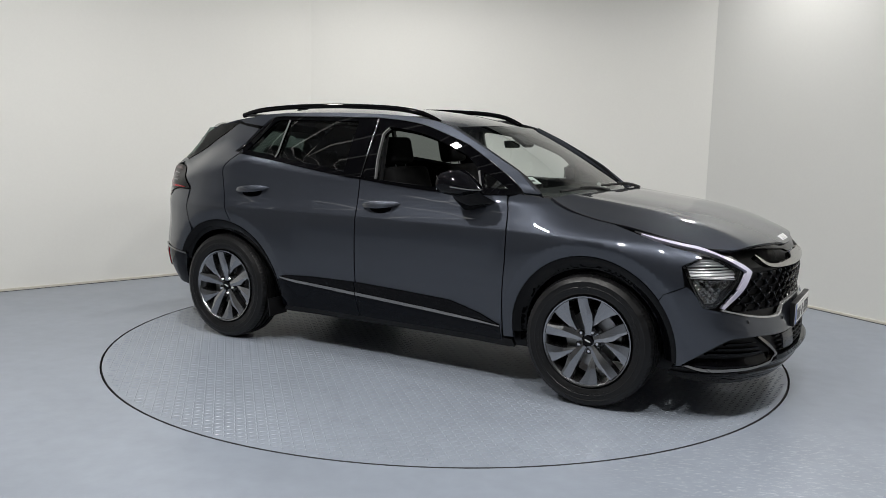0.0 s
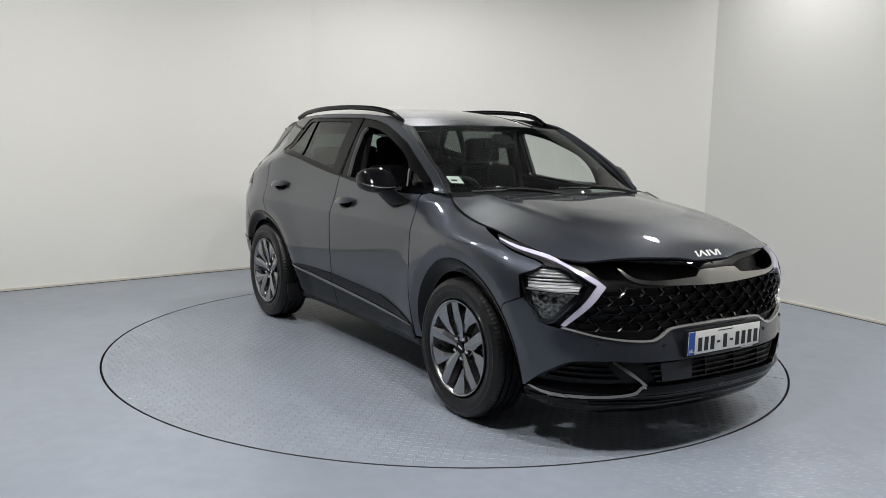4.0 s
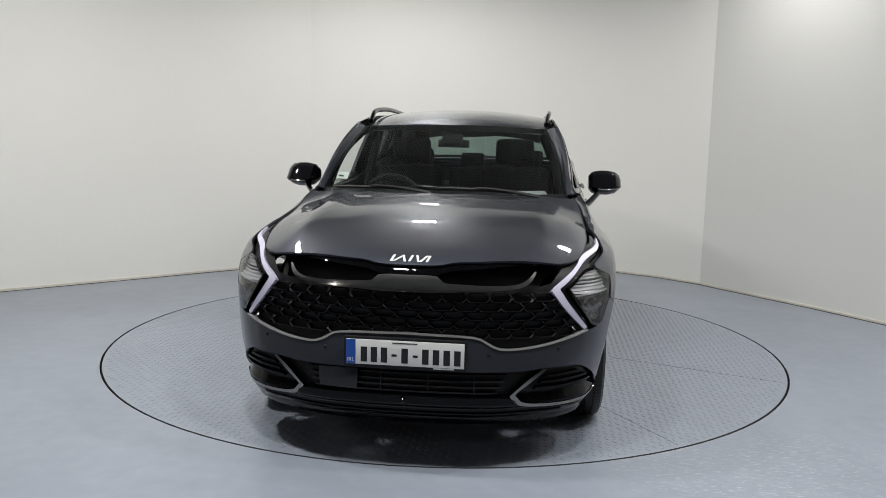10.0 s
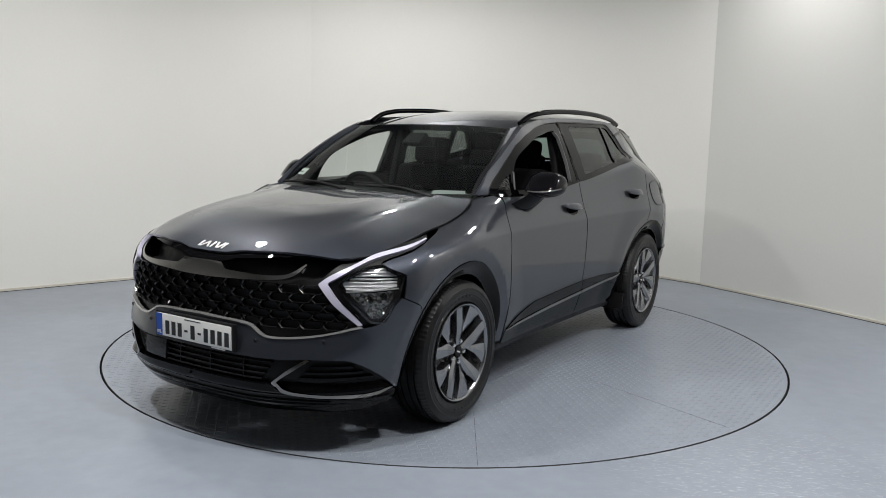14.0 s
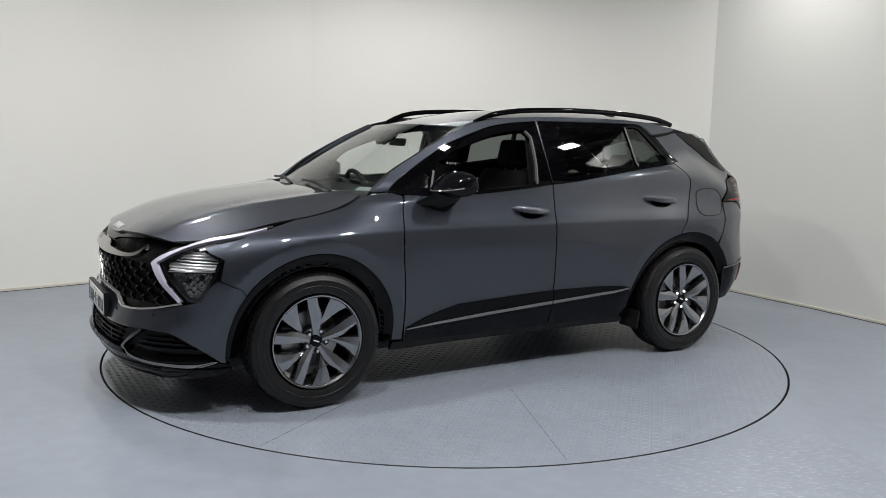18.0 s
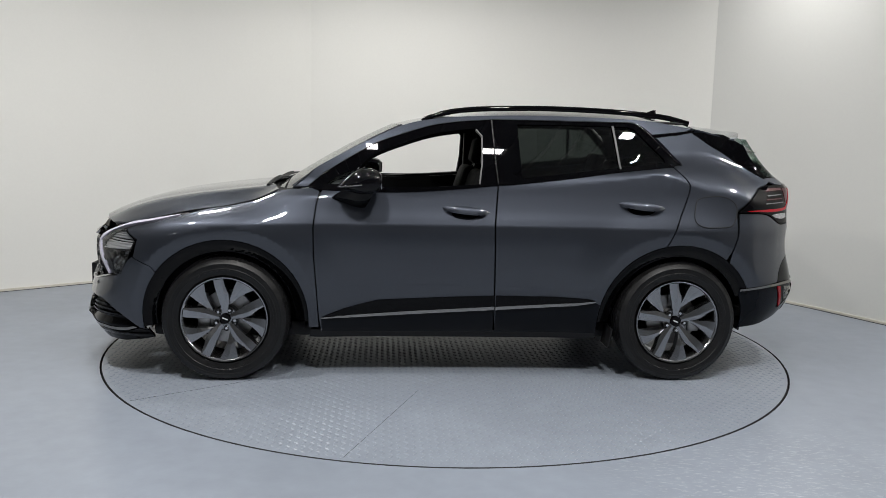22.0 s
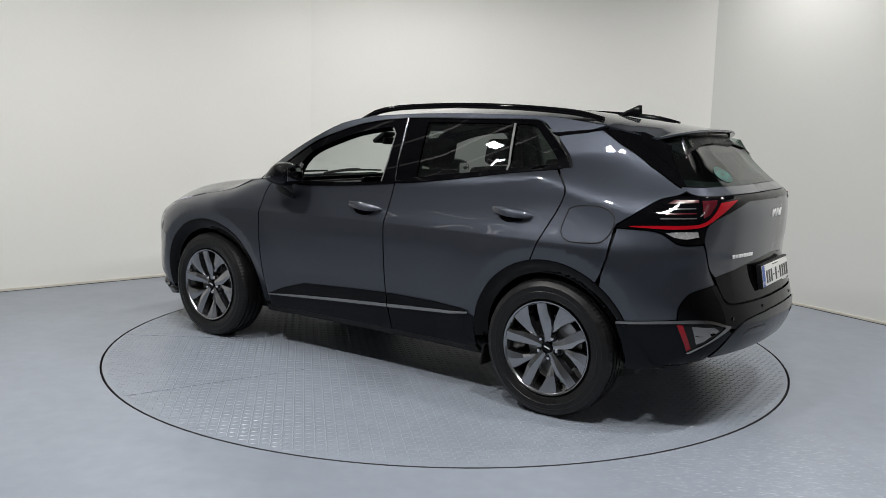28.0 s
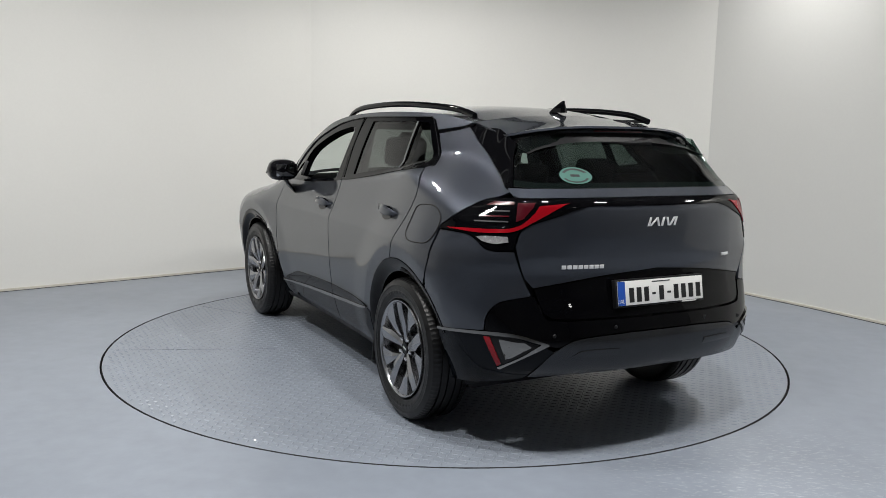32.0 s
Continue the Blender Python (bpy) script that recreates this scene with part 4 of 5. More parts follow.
panel("window_seal", SIDE((-.125, 1.488), (-.160, 1.45), (-.158, 1.286), (-.142, 1.168), (-.134, 1.166), (-.150, 1.286), (-.152, 1.447), (-.118, 1.484)), shell, DIVIDER, FDOOR, "grey rubber window seal", d=-.004, thick=.02, step=.02)
panel("belt_trim", path(SIDE((.86, 1.133), (.5, 1.122), (.233, 1.132), (-.031, 1.152), (-.246, 1.172))) + path(SIDE((-.246, 1.161), (-.031, 1.139), (.233, 1.119), (.5, 1.110), (.83, 1.120))), shell, GLOSS, FDOOR, d=.006, thick=.012, step=.02)
panel("belt_trim", path(SIDE((-.250, 1.173), (-.361, 1.184), (-.69, 1.224), (-1.019, 1.271), (-1.36, 1.304))) + path(SIDE((-1.31, 1.290), (-1.019, 1.257), (-.69, 1.210), (-.361, 1.170), (-.250, 1.162))), shell, GLOSS, RDOOR, d=.006, thick=.012, step=.02)
panel("roof_trim", path(SIDE((-1.20, 1.478), (-1.40, 1.498), (-1.50, 1.512))) + path(SIDE((-1.49, 1.500), (-1.40, 1.484), (-1.235, 1.463))), shell, GLOSS, car, d=.003, thick=.01, step=.02)

# -- windscreen, cowl, wipers
ws = path([(0, 0), (.40, 0), (.62, .005), (.705, .02)]) + path([(.705, .02), (.68, .35), (.625, .75), (.585, .97)]) + [(.585, .985), (.30, .995), (0, 1.0)]
panel("windscreen", ws, screen_surf, GLASS, car, half=True, step=.05, thick=0)
band = [(0, .90), (.60, .90), (.585, .985), (.30, .995), (0, 1.0)]
panel("screen_band", band, screen_surf, GLOSS, car, half=True, step=.05, thick=0, d=-.004)
edge = path([(.705, .02), (.68, .35), (.625, .75), (.585, .97)]) + path([(.567, .97), (.607, .75), (.662, .35), (.687, .02)])
panel("screen_border", edge, screen_surf, SATIN, car, step=.03, thick=.0, d=-.004)
panel("screen_foot", [(0, -.02), (.70, -.02), (.70, .055), (0, .055)], screen_surf, SATIN, car, half=True, step=.05, thick=.01, d=-.006)
pillar = bmesh.new()
rows = []
for x, z, w, y in ((.96, 1.130, .02, .705), (.83, 1.240, .26, .689), (.66, 1.337, .50, .660), (.49, 1.426, .73, .628), (.317, 1.503, .965, .586)):
    o = shell(np.float64(S(x, z)[0]), np.float64(z), .001)
    i = screen_surf(np.float64(y), np.float64(w), .003)
    m = (o + i) / 2 + np.array([.006, .006, .010])
    rows.append([pillar.verts.new(tuple(p)) for p in (i - np.array([0, 0, .02]), i, m, o, o - np.array([.01, .02, .01]))])
for p, q in zip(rows, rows[1:]):
    for k in range(4):
        pillar.faces.new((p[k], p[k + 1], q[k + 1], q[k]))
both("windscreen_pillar", pillar, PAINT, car)
part("cowl", box(.16, 1.36, .03, .01, (1.10, 0, 1.072)), SATIN, car)
for a, b in (((1.13, -.05, 1.128), (1.045, -.62, 1.140)), ((1.13, .56, 1.122), (1.075, -.02, 1.150))):
    A, B = Vector(a), Vector(b)
    arm = part("wiper_arm", tube([A + (B - A) * u + Vector((0, 0, .025 * math.sin(math.pi * u))) for u in np.linspace(0, .62, 8)], [.011, .011, .010, .009, .008, .007, .006, .006], 8), SATIN, car)
    part("wiper_blade", tube([A + (B - A) * u + Vector((-.006, 0, .004 + .012 * math.sin(math.pi * u))) for u in np.linspace(.12, 1.0, 10)], .0075, 6), SATIN, arm)
# sticker discs inside the screen
panel("licence_disc", [(-.650, .165), (-.578, .165), (-.578, .245), (-.650, .245)], screen_surf, PAPER, car, "small white paper disc on the windscreen", mirror=False, step=.03, thick=0, d=-.006)
panel("disc_print", [(-.640, .185), (-.606, .185), (-.606, .205), (-.640, .205)], screen_surf, INK, car, mirror=False, step=.03, thick=0, d=-.004)
panel("dash_card", [(.40, .085), (.62, .085), (.58, .17), (.40, .17)], lambda y, w, d=0: screen_surf(y, w, d) + np.stack([-.06 + 0 * y, 0 * y, -.03 + 0 * y], -1), CARD, car, "pale card on the dashboard", mirror=False, step=.05, thick=0, d=-.02)

# -- rear end
panel("rear_bumper", path([(4.605, 1.022), (4.81, 1.012), (4.92, .957), (5.035, .955)]) + path([(5.05, .955), (5.095, .845), (5.143, .765)]) + path([(5.14, .760), (4.99, .727), (4.932, .66), (4.925, .600)]) + path([(4.92, .597), (4.84, .588), (4.63, .566)]) + SIDE(*arc(WR, WZ, RING1, 154, 128)) + [S(-1.650, .793), S(-1.678, .878)], shell, PAINT, car, gap=.0018)
panel("bumper_centre", path([(4.93, .598), (4.937, .66), (4.993, .725), (5.145, .758)]) + path([(5.16, .755), (5.195, .683), (5.215, .660), (5.30, .652)]) + [(LEN, .655), (LEN, .598)] + path([(LEN - .2, .597), (5.36, .578), (5.27, .540), (5.21, .552)]) + path([(5.20, .560), (5.07, .592), (4.93, .598)]), shell, GLOSS, car, half=True)
# skirt darkened in colour for the shade under the tail
panel("bumper_skirt", path([(4.63, .552), (4.84, .574), (5.07, .580), (5.20, .550)]) + path([(5.25, .515), (5.18, .445), (5.13, .395)]) + path([(5.11, .382), (4.84, .332), (4.66, .312)]) + SIDE(*arc(WR, WZ, RING0 + .012, 186, 157)), shell, SHADEDPAINT, car, "rear bumper skirt in body paint darkened as if in shade")
panel("skid_plate", path([(5.14, .395), (5.19, .450), (5.25, .515), (5.36, .572), (LEN - .2, .592)]) + [(LEN, .593), (LEN, .415)] + path([(LEN - .2, .412), (5.35, .405), (5.14, .392)]), shell, SKID, car, "satin grey skid plate", half=True, d=.006, thick=.03)
panel("skid_recess", path([(5.30, .470), (5.36, .515), (5.42, .525), (5.56, .525)]) + path([(5.57, .490), (5.44, .478), (5.36, .462), (5.30, .468)]), lambda s, z, d=0: shell(s, z, d - .010 * smooth(.53, .47, z)), SKID, car, d=.012, thick=.02, step=.02)
panel("chrome_blade", path([(4.63, .566), (4.84, .588), (5.07, .596), (5.225, .556)]) + path([(5.225, .548), (5.12, .490), (5.00, .422)]) + path([(4.985, .428), (5.10, .490), (5.19, .552)]) + path([(5.19, .555), (5.07, .580), (4.84, .574), (4.63, .553)]), shell, PODCHROME, car, "smoked chrome rear corner blade", d=.008, thick=.02, step=.02)
FOG = panel("rear_fog_lamp", [(4.925, .578), (5.07, .577), (5.185, .548), (5.10, .492), (4.995, .432)], shell, SATIN, car, "dark rear corner lamp", d=.002, thick=.01, step=.02)
panel("red_reflector", [(4.925, .572), (4.955, .572), (5.008, .450), (4.988, .436)], shell, REDLENS, FOG, "red rear reflector", d=.006, thick=.01, step=.02)
panel("clear_section", [(5.00, .565), (5.12, .558), (5.15, .540), (5.06, .485), (5.03, .475)], lambda s, z, d=0: shell(s, z, d + .003 * np.sin(s * 260)), PODCHROME, FOG, d=.005, thick=.01, step=.02)

TG = panel("tailgate", path([(LEN, 1.158), (5.42, 1.158), (5.26, 1.113), (5.09, 1.050), (5.055, .975)]) + path([(5.062, .955), (5.103, .845), (5.15, .797)]) + path([(5.15, .795), (5.25, .812), (5.40, .833), (5.55, .850), (LEN, .868)]), shell, PAINT, car, half=True)[0]
panel("tailgate_shoulder", path([(4.985, 1.205), (5.04, 1.190), (5.3, 1.194), (LEN, 1.198)]) + path([(LEN, 1.232), (5.3, 1.230), (4.95, 1.226)]), shell, PAINT, TG, half=True)
panel("lower_panel", path([(5.155, .792), (5.25, .808), (5.40, .829), (5.55, .846), (LEN, .864)]) + path([(LEN, .664), (5.32, .662), (5.235, .668), (5.20, .692)]), shell, GLOSS, TG, "gloss black lower tailgate panel", half=True, d=-.004)
panel("rear_window", path([(LEN, 1.234), (5.58, 1.233), (5.25, 1.231), (4.975, 1.236)]) + path([(4.965, 1.248), (4.905, 1.347), (4.895, 1.430)]) + path([(4.91, 1.445), (5.0, 1.460), (LEN, 1.480)]), shell, REARGLASS, TG, "tinted rear window", half=True, thick=0, step=.05, d=-.004)
panel("rear_pillar", path([(4.372, 1.498), (4.504, 1.436), (4.664, 1.362), (4.95, 1.226)]) + path([(4.985, 1.233), (4.925, 1.345), (4.905, 1.425)]) + [(4.84, 1.438), (4.74, 1.472), (4.66, 1.490), (4.50, 1.497)], shell, GLOSS, TG, "gloss black pillar finisher", d=.003, thick=.02)
panel("glass_border", path([(LEN, 1.232), (5.58, 1.231), (5.25, 1.229), (4.92, 1.234)]) + path([(4.95, 1.262), (5.25, 1.252), (5.58, 1.254), (LEN, 1.255)]), shell, SATIN, TG, half=True, d=-.008, thick=0)
TL = panel("tail_lamp", path([(4.605, 1.034), (4.74, 1.122), (4.82, 1.163), (4.93, 1.182), (5.04, 1.187), (5.3, 1.191), (LEN, 1.195)]) + [(LEN, 1.161), (5.42, 1.161)] + path([(5.41, 1.160), (5.25, 1.114), (5.08, 1.052), (5.045, .965)]) + path([(5.04, .962), (4.92, .962), (4.81, 1.018), (4.605, 1.028)]), shell, GLOSS, car, "gloss black tail lamp with a red boomerang", d=.004, thick=.02, step=.025)
panel("red_band", path([(4.66, 1.038), (4.80, 1.045), (4.95, 1.050), (5.02, 1.056), (5.09, 1.080), (5.15, 1.130)]) + [(5.17, 1.158), (5.31, 1.172)] + path([(5.29, 1.166), (5.16, 1.096), (5.06, 1.049), (4.98, 1.035), (4.85, 1.030), (4.68, 1.034)]), shell, REDLENS, TL, "bright red lamp band", d=.008, thick=.006, step=.02)
panel("dark_red_field", [(5.05, 1.085), (5.09, 1.100), (5.14, 1.150), (5.15, 1.172), (5.05, 1.168)], shell, DARKRED, TL, d=.006, thick=.004, step=.03)
panel("dark_red_field", [(4.86, 1.150), (5.03, 1.158), (5.03, 1.172), (4.90, 1.168)], shell, DARKRED, TL, d=.006, thick=.004, step=.03)
for k in range(3):
    z0 = 1.076 + .023 * k
    panel("lamp_stripe", [(4.82 + .022 * k, z0), (5.01, z0 + .006), (5.01, z0 + .012), (4.82 + .022 * k, z0 + .006)], shell, SMOKE if k != 1 else DARKRED, TL, d=.007, thick=.004, step=.03)
panel("reverse_lamp", path([(4.85, 1.012), (4.90, 1.018), (5.015, 1.020)]) + path([(5.02, .996), (4.95, .986), (4.89, .994)]), shell, WHITELENS, TL, "clear reversing lamp", d=.008, thick=.006, step=.02)


def spoiler():
    """Roof spoiler with a thin trailing edge, over a black carrier with cheeks."""
    rows = []
    for y in np.linspace(-.562, .562, 31):
        k = (abs(y) / .562) ** 3.2
        x1 = -1.905 + .14 * k
        top = [roof_surf(np.float64(x), np.float64(y))[2] - drop * k for x, drop in ((-1.492, .0), (-1.60, .004), (-1.72, .010), (-1.82, .016))]
        zt = 1.514 - .048 * k
        rows.append([(-1.492, y * 1.045, top[0]), (-1.58, y * 1.04, top[1]), (-1.66 - .06 * (1 - k), y * 1.02, top[2]), (-1.70 - .12 * (1 - k), y * 1.005, min(top[3], zt + .008)), (x1, y, zt), (x1 - .003, y, zt - .010), (x1 + .03, y, zt - .022), (-1.66, y, top[2] - .030), (-1.492, y, top[0] - .03)])
    n = len(rows[0])
    bm = bmesh.new()
    vs = [[bm.verts.new(p) for p in r] for r in rows]
    for p, q in zip(vs, vs[1:]):
        for j in range(n):
            bm.faces.new((p[j], p[(j + 1) % n], q[(j + 1) % n], q[j]))
    bm.faces.new(vs[0])
    bm.faces.new(vs[-1][::-1])
    ob = part("spoiler", bm, PAINT, TG, "body-coloured roof spoiler")
    part("brake_lamp", box(.008, .30, .008, .002, (-1.884, 0, 1.489)), DARKRED, ob)
    carrier = bmesh.new()
    rows = []
    for y in np.linspace(-.545, .545, 25):
        k = (abs(y) / .545) ** 3.2
        zt = 1.494 - .045 * k
        lower = 1.440 - .06 * k
        xg = float(shell(Re(abs(y), lower)[0], lower)[0]) - .008
        rows.append([carrier.verts.new(p) for p in ((-1.60, y, zt), (-1.875 + .16 * k, y, zt), (-1.87 + .165 * k, y, zt - .012), (min(xg, -1.70 + .06 * k), y, lower), (-1.62, y, lower))])
    for p, q in zip(rows, rows[1:]):
        for j in range(5):
            carrier.faces.new((p[j], p[(j + 1) % 5], q[(j + 1) % 5], q[j]))
    carrier.faces.new(rows[0])
    carrier.faces.new(rows[-1][::-1])
    part("spoiler_carrier", carrier, SATIN, ob, "black spoiler underside")
    part("rear_wiper", tube([(-1.885, -.20, 1.442), (-1.892, -.08, 1.436), (-1.885, .10, 1.440)], [.022, .012, .007], 8), SATIN, ob)


spoiler()
fin = bmesh.new()
rows = []
for u in np.linspace(0, 1, 9):
    h = .062 * u ** .8
    x0, x1 = -1.275 - .140 * u ** .85, -1.44 + .004 * u
    w = .024 * (1 - u) ** .8 + .003
    zb = 1.585
    rows.append([fin.verts.new(p) for p in ((x0, 0, zb + h), ((x0 * 2 + x1) / 3, w, zb + h), (x1 + .01, w * .8, zb + h), (x1, 0, zb + h), (x1 + .01, -w * .8, zb + h), ((x0 * 2 + x1) / 3, -w, zb + h))])
for p, q in zip(rows, rows[1:]):
    for k in range(6):
        fin.faces.new((p[k], p[(k + 1) % 6], q[(k + 1) % 6], q[k]))
fin.faces.new(rows[-1])
part("roof_aerial", fin, GLOSS, car, "gloss black shark-fin aerial")
rail = path([(.20, 1.540), (.08, 1.590), (-.06, 1.614), (-.23, 1.626), (-.54, 1.634), (-.88, 1.628), (-1.16, 1.612), (-1.33, 1.594), (-1.46, 1.562)], .05)
both("roof_rail", tube([(x, .600 - .035 * smooth(-.9, -1.5, x) - .02 * smooth(-.1, .25, x), z - .012) for x, z in rail], .0155, 10, flat=1.1), GLOSS, car, "gloss black roof rail")
both("rail_foot", tube([(x, .604 - .035 * smooth(-.9, -1.5, x) - .02 * smooth(-.1, .25, x), 1.552) for x in np.linspace(.16, -1.42, 14)], .010, 6), SATIN, car)


def door_mirror():
    """Housing, lamp strip, arm and glass of a door mirror."""
    root = FDOOR
    bm = bmesh.new()
    rows = []
    # loft along y from the inner end to the tip
    for y, x0, x1, z0, z1 in ((.850, .620, .462, 1.140, 1.222), (.870, .665, .446, 1.118, 1.246), (.91, .684, .440, 1.108, 1.256), (.96, .682, .436, 1.107, 1.256), (1.005, .655, .438, 1.116, 1.248), (1.032, .610, .447, 1.134, 1.230), (1.045, .555, .466, 1.162, 1.206)):
        xm, zm, a, b = (x0 + x1) / 2, (z0 + z1) / 2, (x0 - x1) / 2, (z1 - z0) / 2
        ring = []
        for i in range(16):
            t = 2 * math.pi * i / 16
            c, s = math.cos(t), math.sin(t)
            e = .66
            ring.append(bm.verts.new((xm + a * math.copysign(abs(c) ** e, c) * (1 if c < 0 else 1 - .25 * abs(s)), y, zm + b * math.copysign(abs(s) ** e, s) * (1 - .60 * max(c, 0)) - .34 * b * max(c, 0))))
        rows.append(ring)
    for p, q in zip(rows, rows[1:]):
        for k in range(16):
            bm.faces.new((p[k], p[(k + 1) % 16], q[(k + 1) % 16], q[k]))
    bm.faces.new(rows[0])
    bm.faces.new(rows[-1][::-1])
    caps = both("door_mirror", bm, MIRRORBLACK, root, "gloss black door mirror")
    both("mirror_glass", box(.004, .125, .082, .0015, (.4405, .945, 1.182)), MIRROR, caps)
    both("indicator", tube([(.680, .90, 1.150), (.686, .95, 1.148), (.664, 1.0, 1.150), (.612, 1.034, 1.157), (.55, 1.046, 1.165)], .004, 6), SMOKE, caps, "slim mirror indicator")
    arm = bmesh.new()
    rows = [[arm.verts.new((xc + a * math.cos(t), yc + .020 * math.sin(t), zc + .35 * a * math.cos(t))) for t in np.linspace(0, 2 * math.pi, 11)[:-1]] for xc, yc, zc, a in ((.64, .825, 1.040, .095), (.62, .855, 1.062, .090), (.59, .885, 1.092, .080), (.575, .910, 1.120, .078), (.565, .920, 1.145, .078))]
    for p, q in zip(rows, rows[1:]):
        for k in range(10):
            arm.faces.new((p[k], p[(k + 1) % 10], q[(k + 1) % 10], q[k]))
    both("mirror_arm", arm, GLOSS, caps)


door_mirror()


# -- wheels
def build_wheel():
    """One wheel's meshes, its outer face to +y."""
    tread = []
    for r, a in ((.245, .075), (.252, .094), (.262, .104), (.266, .103), (.285, .110), (.292, .1112), (.294, .1132), (.298, .1134), (.300, .1122), (.305, .1125), (.318, .1115), (.321, .1130), (.326, .1125), (.330, .1095), (.349, .100), (.3575, .084)):
        tread.append((r, a))
    for a in (.060, .022, -.022, -.060):
        tread += [(.3600, a + .009), (.3600, a + .005), (.3520, a + .0045), (.3520, a - .0045), (.3600, a - .005), (.3600, a - .009)]
    tread += [(.3575, -.084), (.349, -.100), (.330, -.111), (.300, -.112), (.262, -.100), (.245, -.075)]
    tread = [(r * (1 + .016 * max(0, (r - .262) / .098)), a) for r, a in tread]
    tyre = lathe(tread, 192)
    # cross cuts at the shoulders
    tyre.verts.ensure_lookup_table()
    for ring, (r, a) in enumerate(tread):
        if r > .345 and abs(a) > .06:
            for i in range(0, 192, 2):
                v = tyre.verts[ring * 192 + i]
                k = (r - .0032) / r
                v.co.x, v.co.z = v.co.x * k, v.co.z * k
    rim = lathe([(.246, .098), (.251, .104), (.2495, .110), (.243, .108), (.236, .098)], 96)
    barrel = lathe([(.236, .098), (.232, .070), (.226, .02), (.220, -.06), (.236, -.095), (.250, -.10)], 96)
    disc = lathe([(.05, .005), (.155, .005), (.157, .0), (.157, -.02), (.155, -.024), (.05, -.024)], 64)
    def fan(rows):
        """An arm of rows (radius, height of the face, angles across it), with side walls turned down into the wheel."""
        bm = bmesh.new()
        lines = []
        for r, face, angles, ridge in rows:
            deep = [(r * .985, angles[0] - 1.5, face - .045)]
            top = [(r, q, face + (ridge if 0 < i < len(angles) - 1 else 0)) for i, q in enumerate(angles)]
            deep2 = [(r * .985, angles[-1] + 1.5, face - .045)]
            lines.append([bm.verts.new((u * math.cos(radians(q)), y, u * math.sin(radians(q)))) for u, q, y in deep + top + deep2])
        for p, q in zip(lines, lines[1:]):
            for i in range(len(p) - 1):
                bm.faces.new((p[i], p[i + 1], q[i + 1], q[i]))
        return bm

    # a main spoke, widest half way out, with a facet beyond its ridge; a flared wing on a short root beside it
    main = fan([(.036, .078, (-16, 8, 34), .004), (.070, .081, (-9, 8, 24), .006), (.112, .089, (-8, 8, 21), .008), (.150, .095, (-7.5, 7, 17), .008), (.195, .100, (-7.5, 5, 9.5), .006), (.239, .104, (-6.5, 4.5, 7), .003)])
    wing = fan([(.086, .070, (19, 23, 27), .002), (.112, .080, (21.5, 28, 34), .003), (.150, .090, (23.5, 32, 40), .005), (.200, .096, (24.5, 36, 47), .004), (.239, .101, (26, 40, 52), .002)])
    hub = lathe([(.001, .066), (.068, .066), (.074, .056), (.076, .03), (.076, .0)], 48)
    capm = lathe([(.001, .083), (.026, .0825), (.030, .080), (.031, .066)], 40)
    nuts = lathe([(.001, .080), (.008, .080), (.0120, .074), (.0120, .045)], 6)
    mark = box(.034, .001, .007, .0003, (0, .0836, 0), (0, -20, 0))
    pocket = lathe([(.0175, .058), (.0175, .0715), (.0140, .0715), (.0135, .055)], 20)
    calliper = box(.075, .055, .15, .015, (.135, -.005, .0), (0, 0, 0))
    # raised marks on the sidewall, as plain bars
    marks = bmesh.new()
    for a0, count in ((60, 7), (240, 7), (150, 12), (330, 12)):
        for k in range(count):
            a = radians(a0 + (7.0 if count < 10 else 3.2) * k)
            h, w = (.020, .024) if count < 10 else (.008, .010)
            rr = .296 if count < 10 else .281
            q = box(w, .0016, h, .0005)
            q.transform(pose(rr * math.cos(a), .1118 if count < 10 else .1095, rr * math.sin(a), 0, 90 - math.degrees(a), 0))
            me = bpy.data.meshes.new("mark")
            q.to_mesh(me)
            q.free()
            marks.from_mesh(me)
            bpy.data.meshes.remove(me)
    made = {}
    for name, bm, mat in (("sidewall_marking", marks, RUBBER), ("tyre", tyre, RUBBER), ("rim", rim, ALLOYDARK), ("barrel", barrel, ALLOY), ("brake_disc", disc, STEEL), ("spoke", main, ALLOYDARK), ("spoke_wing", wing, ALLOYDARK), ("hub", hub, ALLOYDARK), ("centre_cap", capm, GLOSS), ("cap_mark", mark, BADGE), ("lug_nut", nuts, CHROME), ("nut_pocket", pocket, SATIN), ("calliper", calliper, STEEL)):
        me = bpy.data.meshes.new(name)
        bmesh.ops.recalc_face_normals(bm, faces=bm.faces)
        bm.to_mesh(me)
        bm.free()
        me.materials.append(mat)
        me.shade_smooth()
        me.set_sharp_from_angle(angle=radians(6 if name in ("spoke", "spoke_wing") else 28))
        made[name] = me
    return made


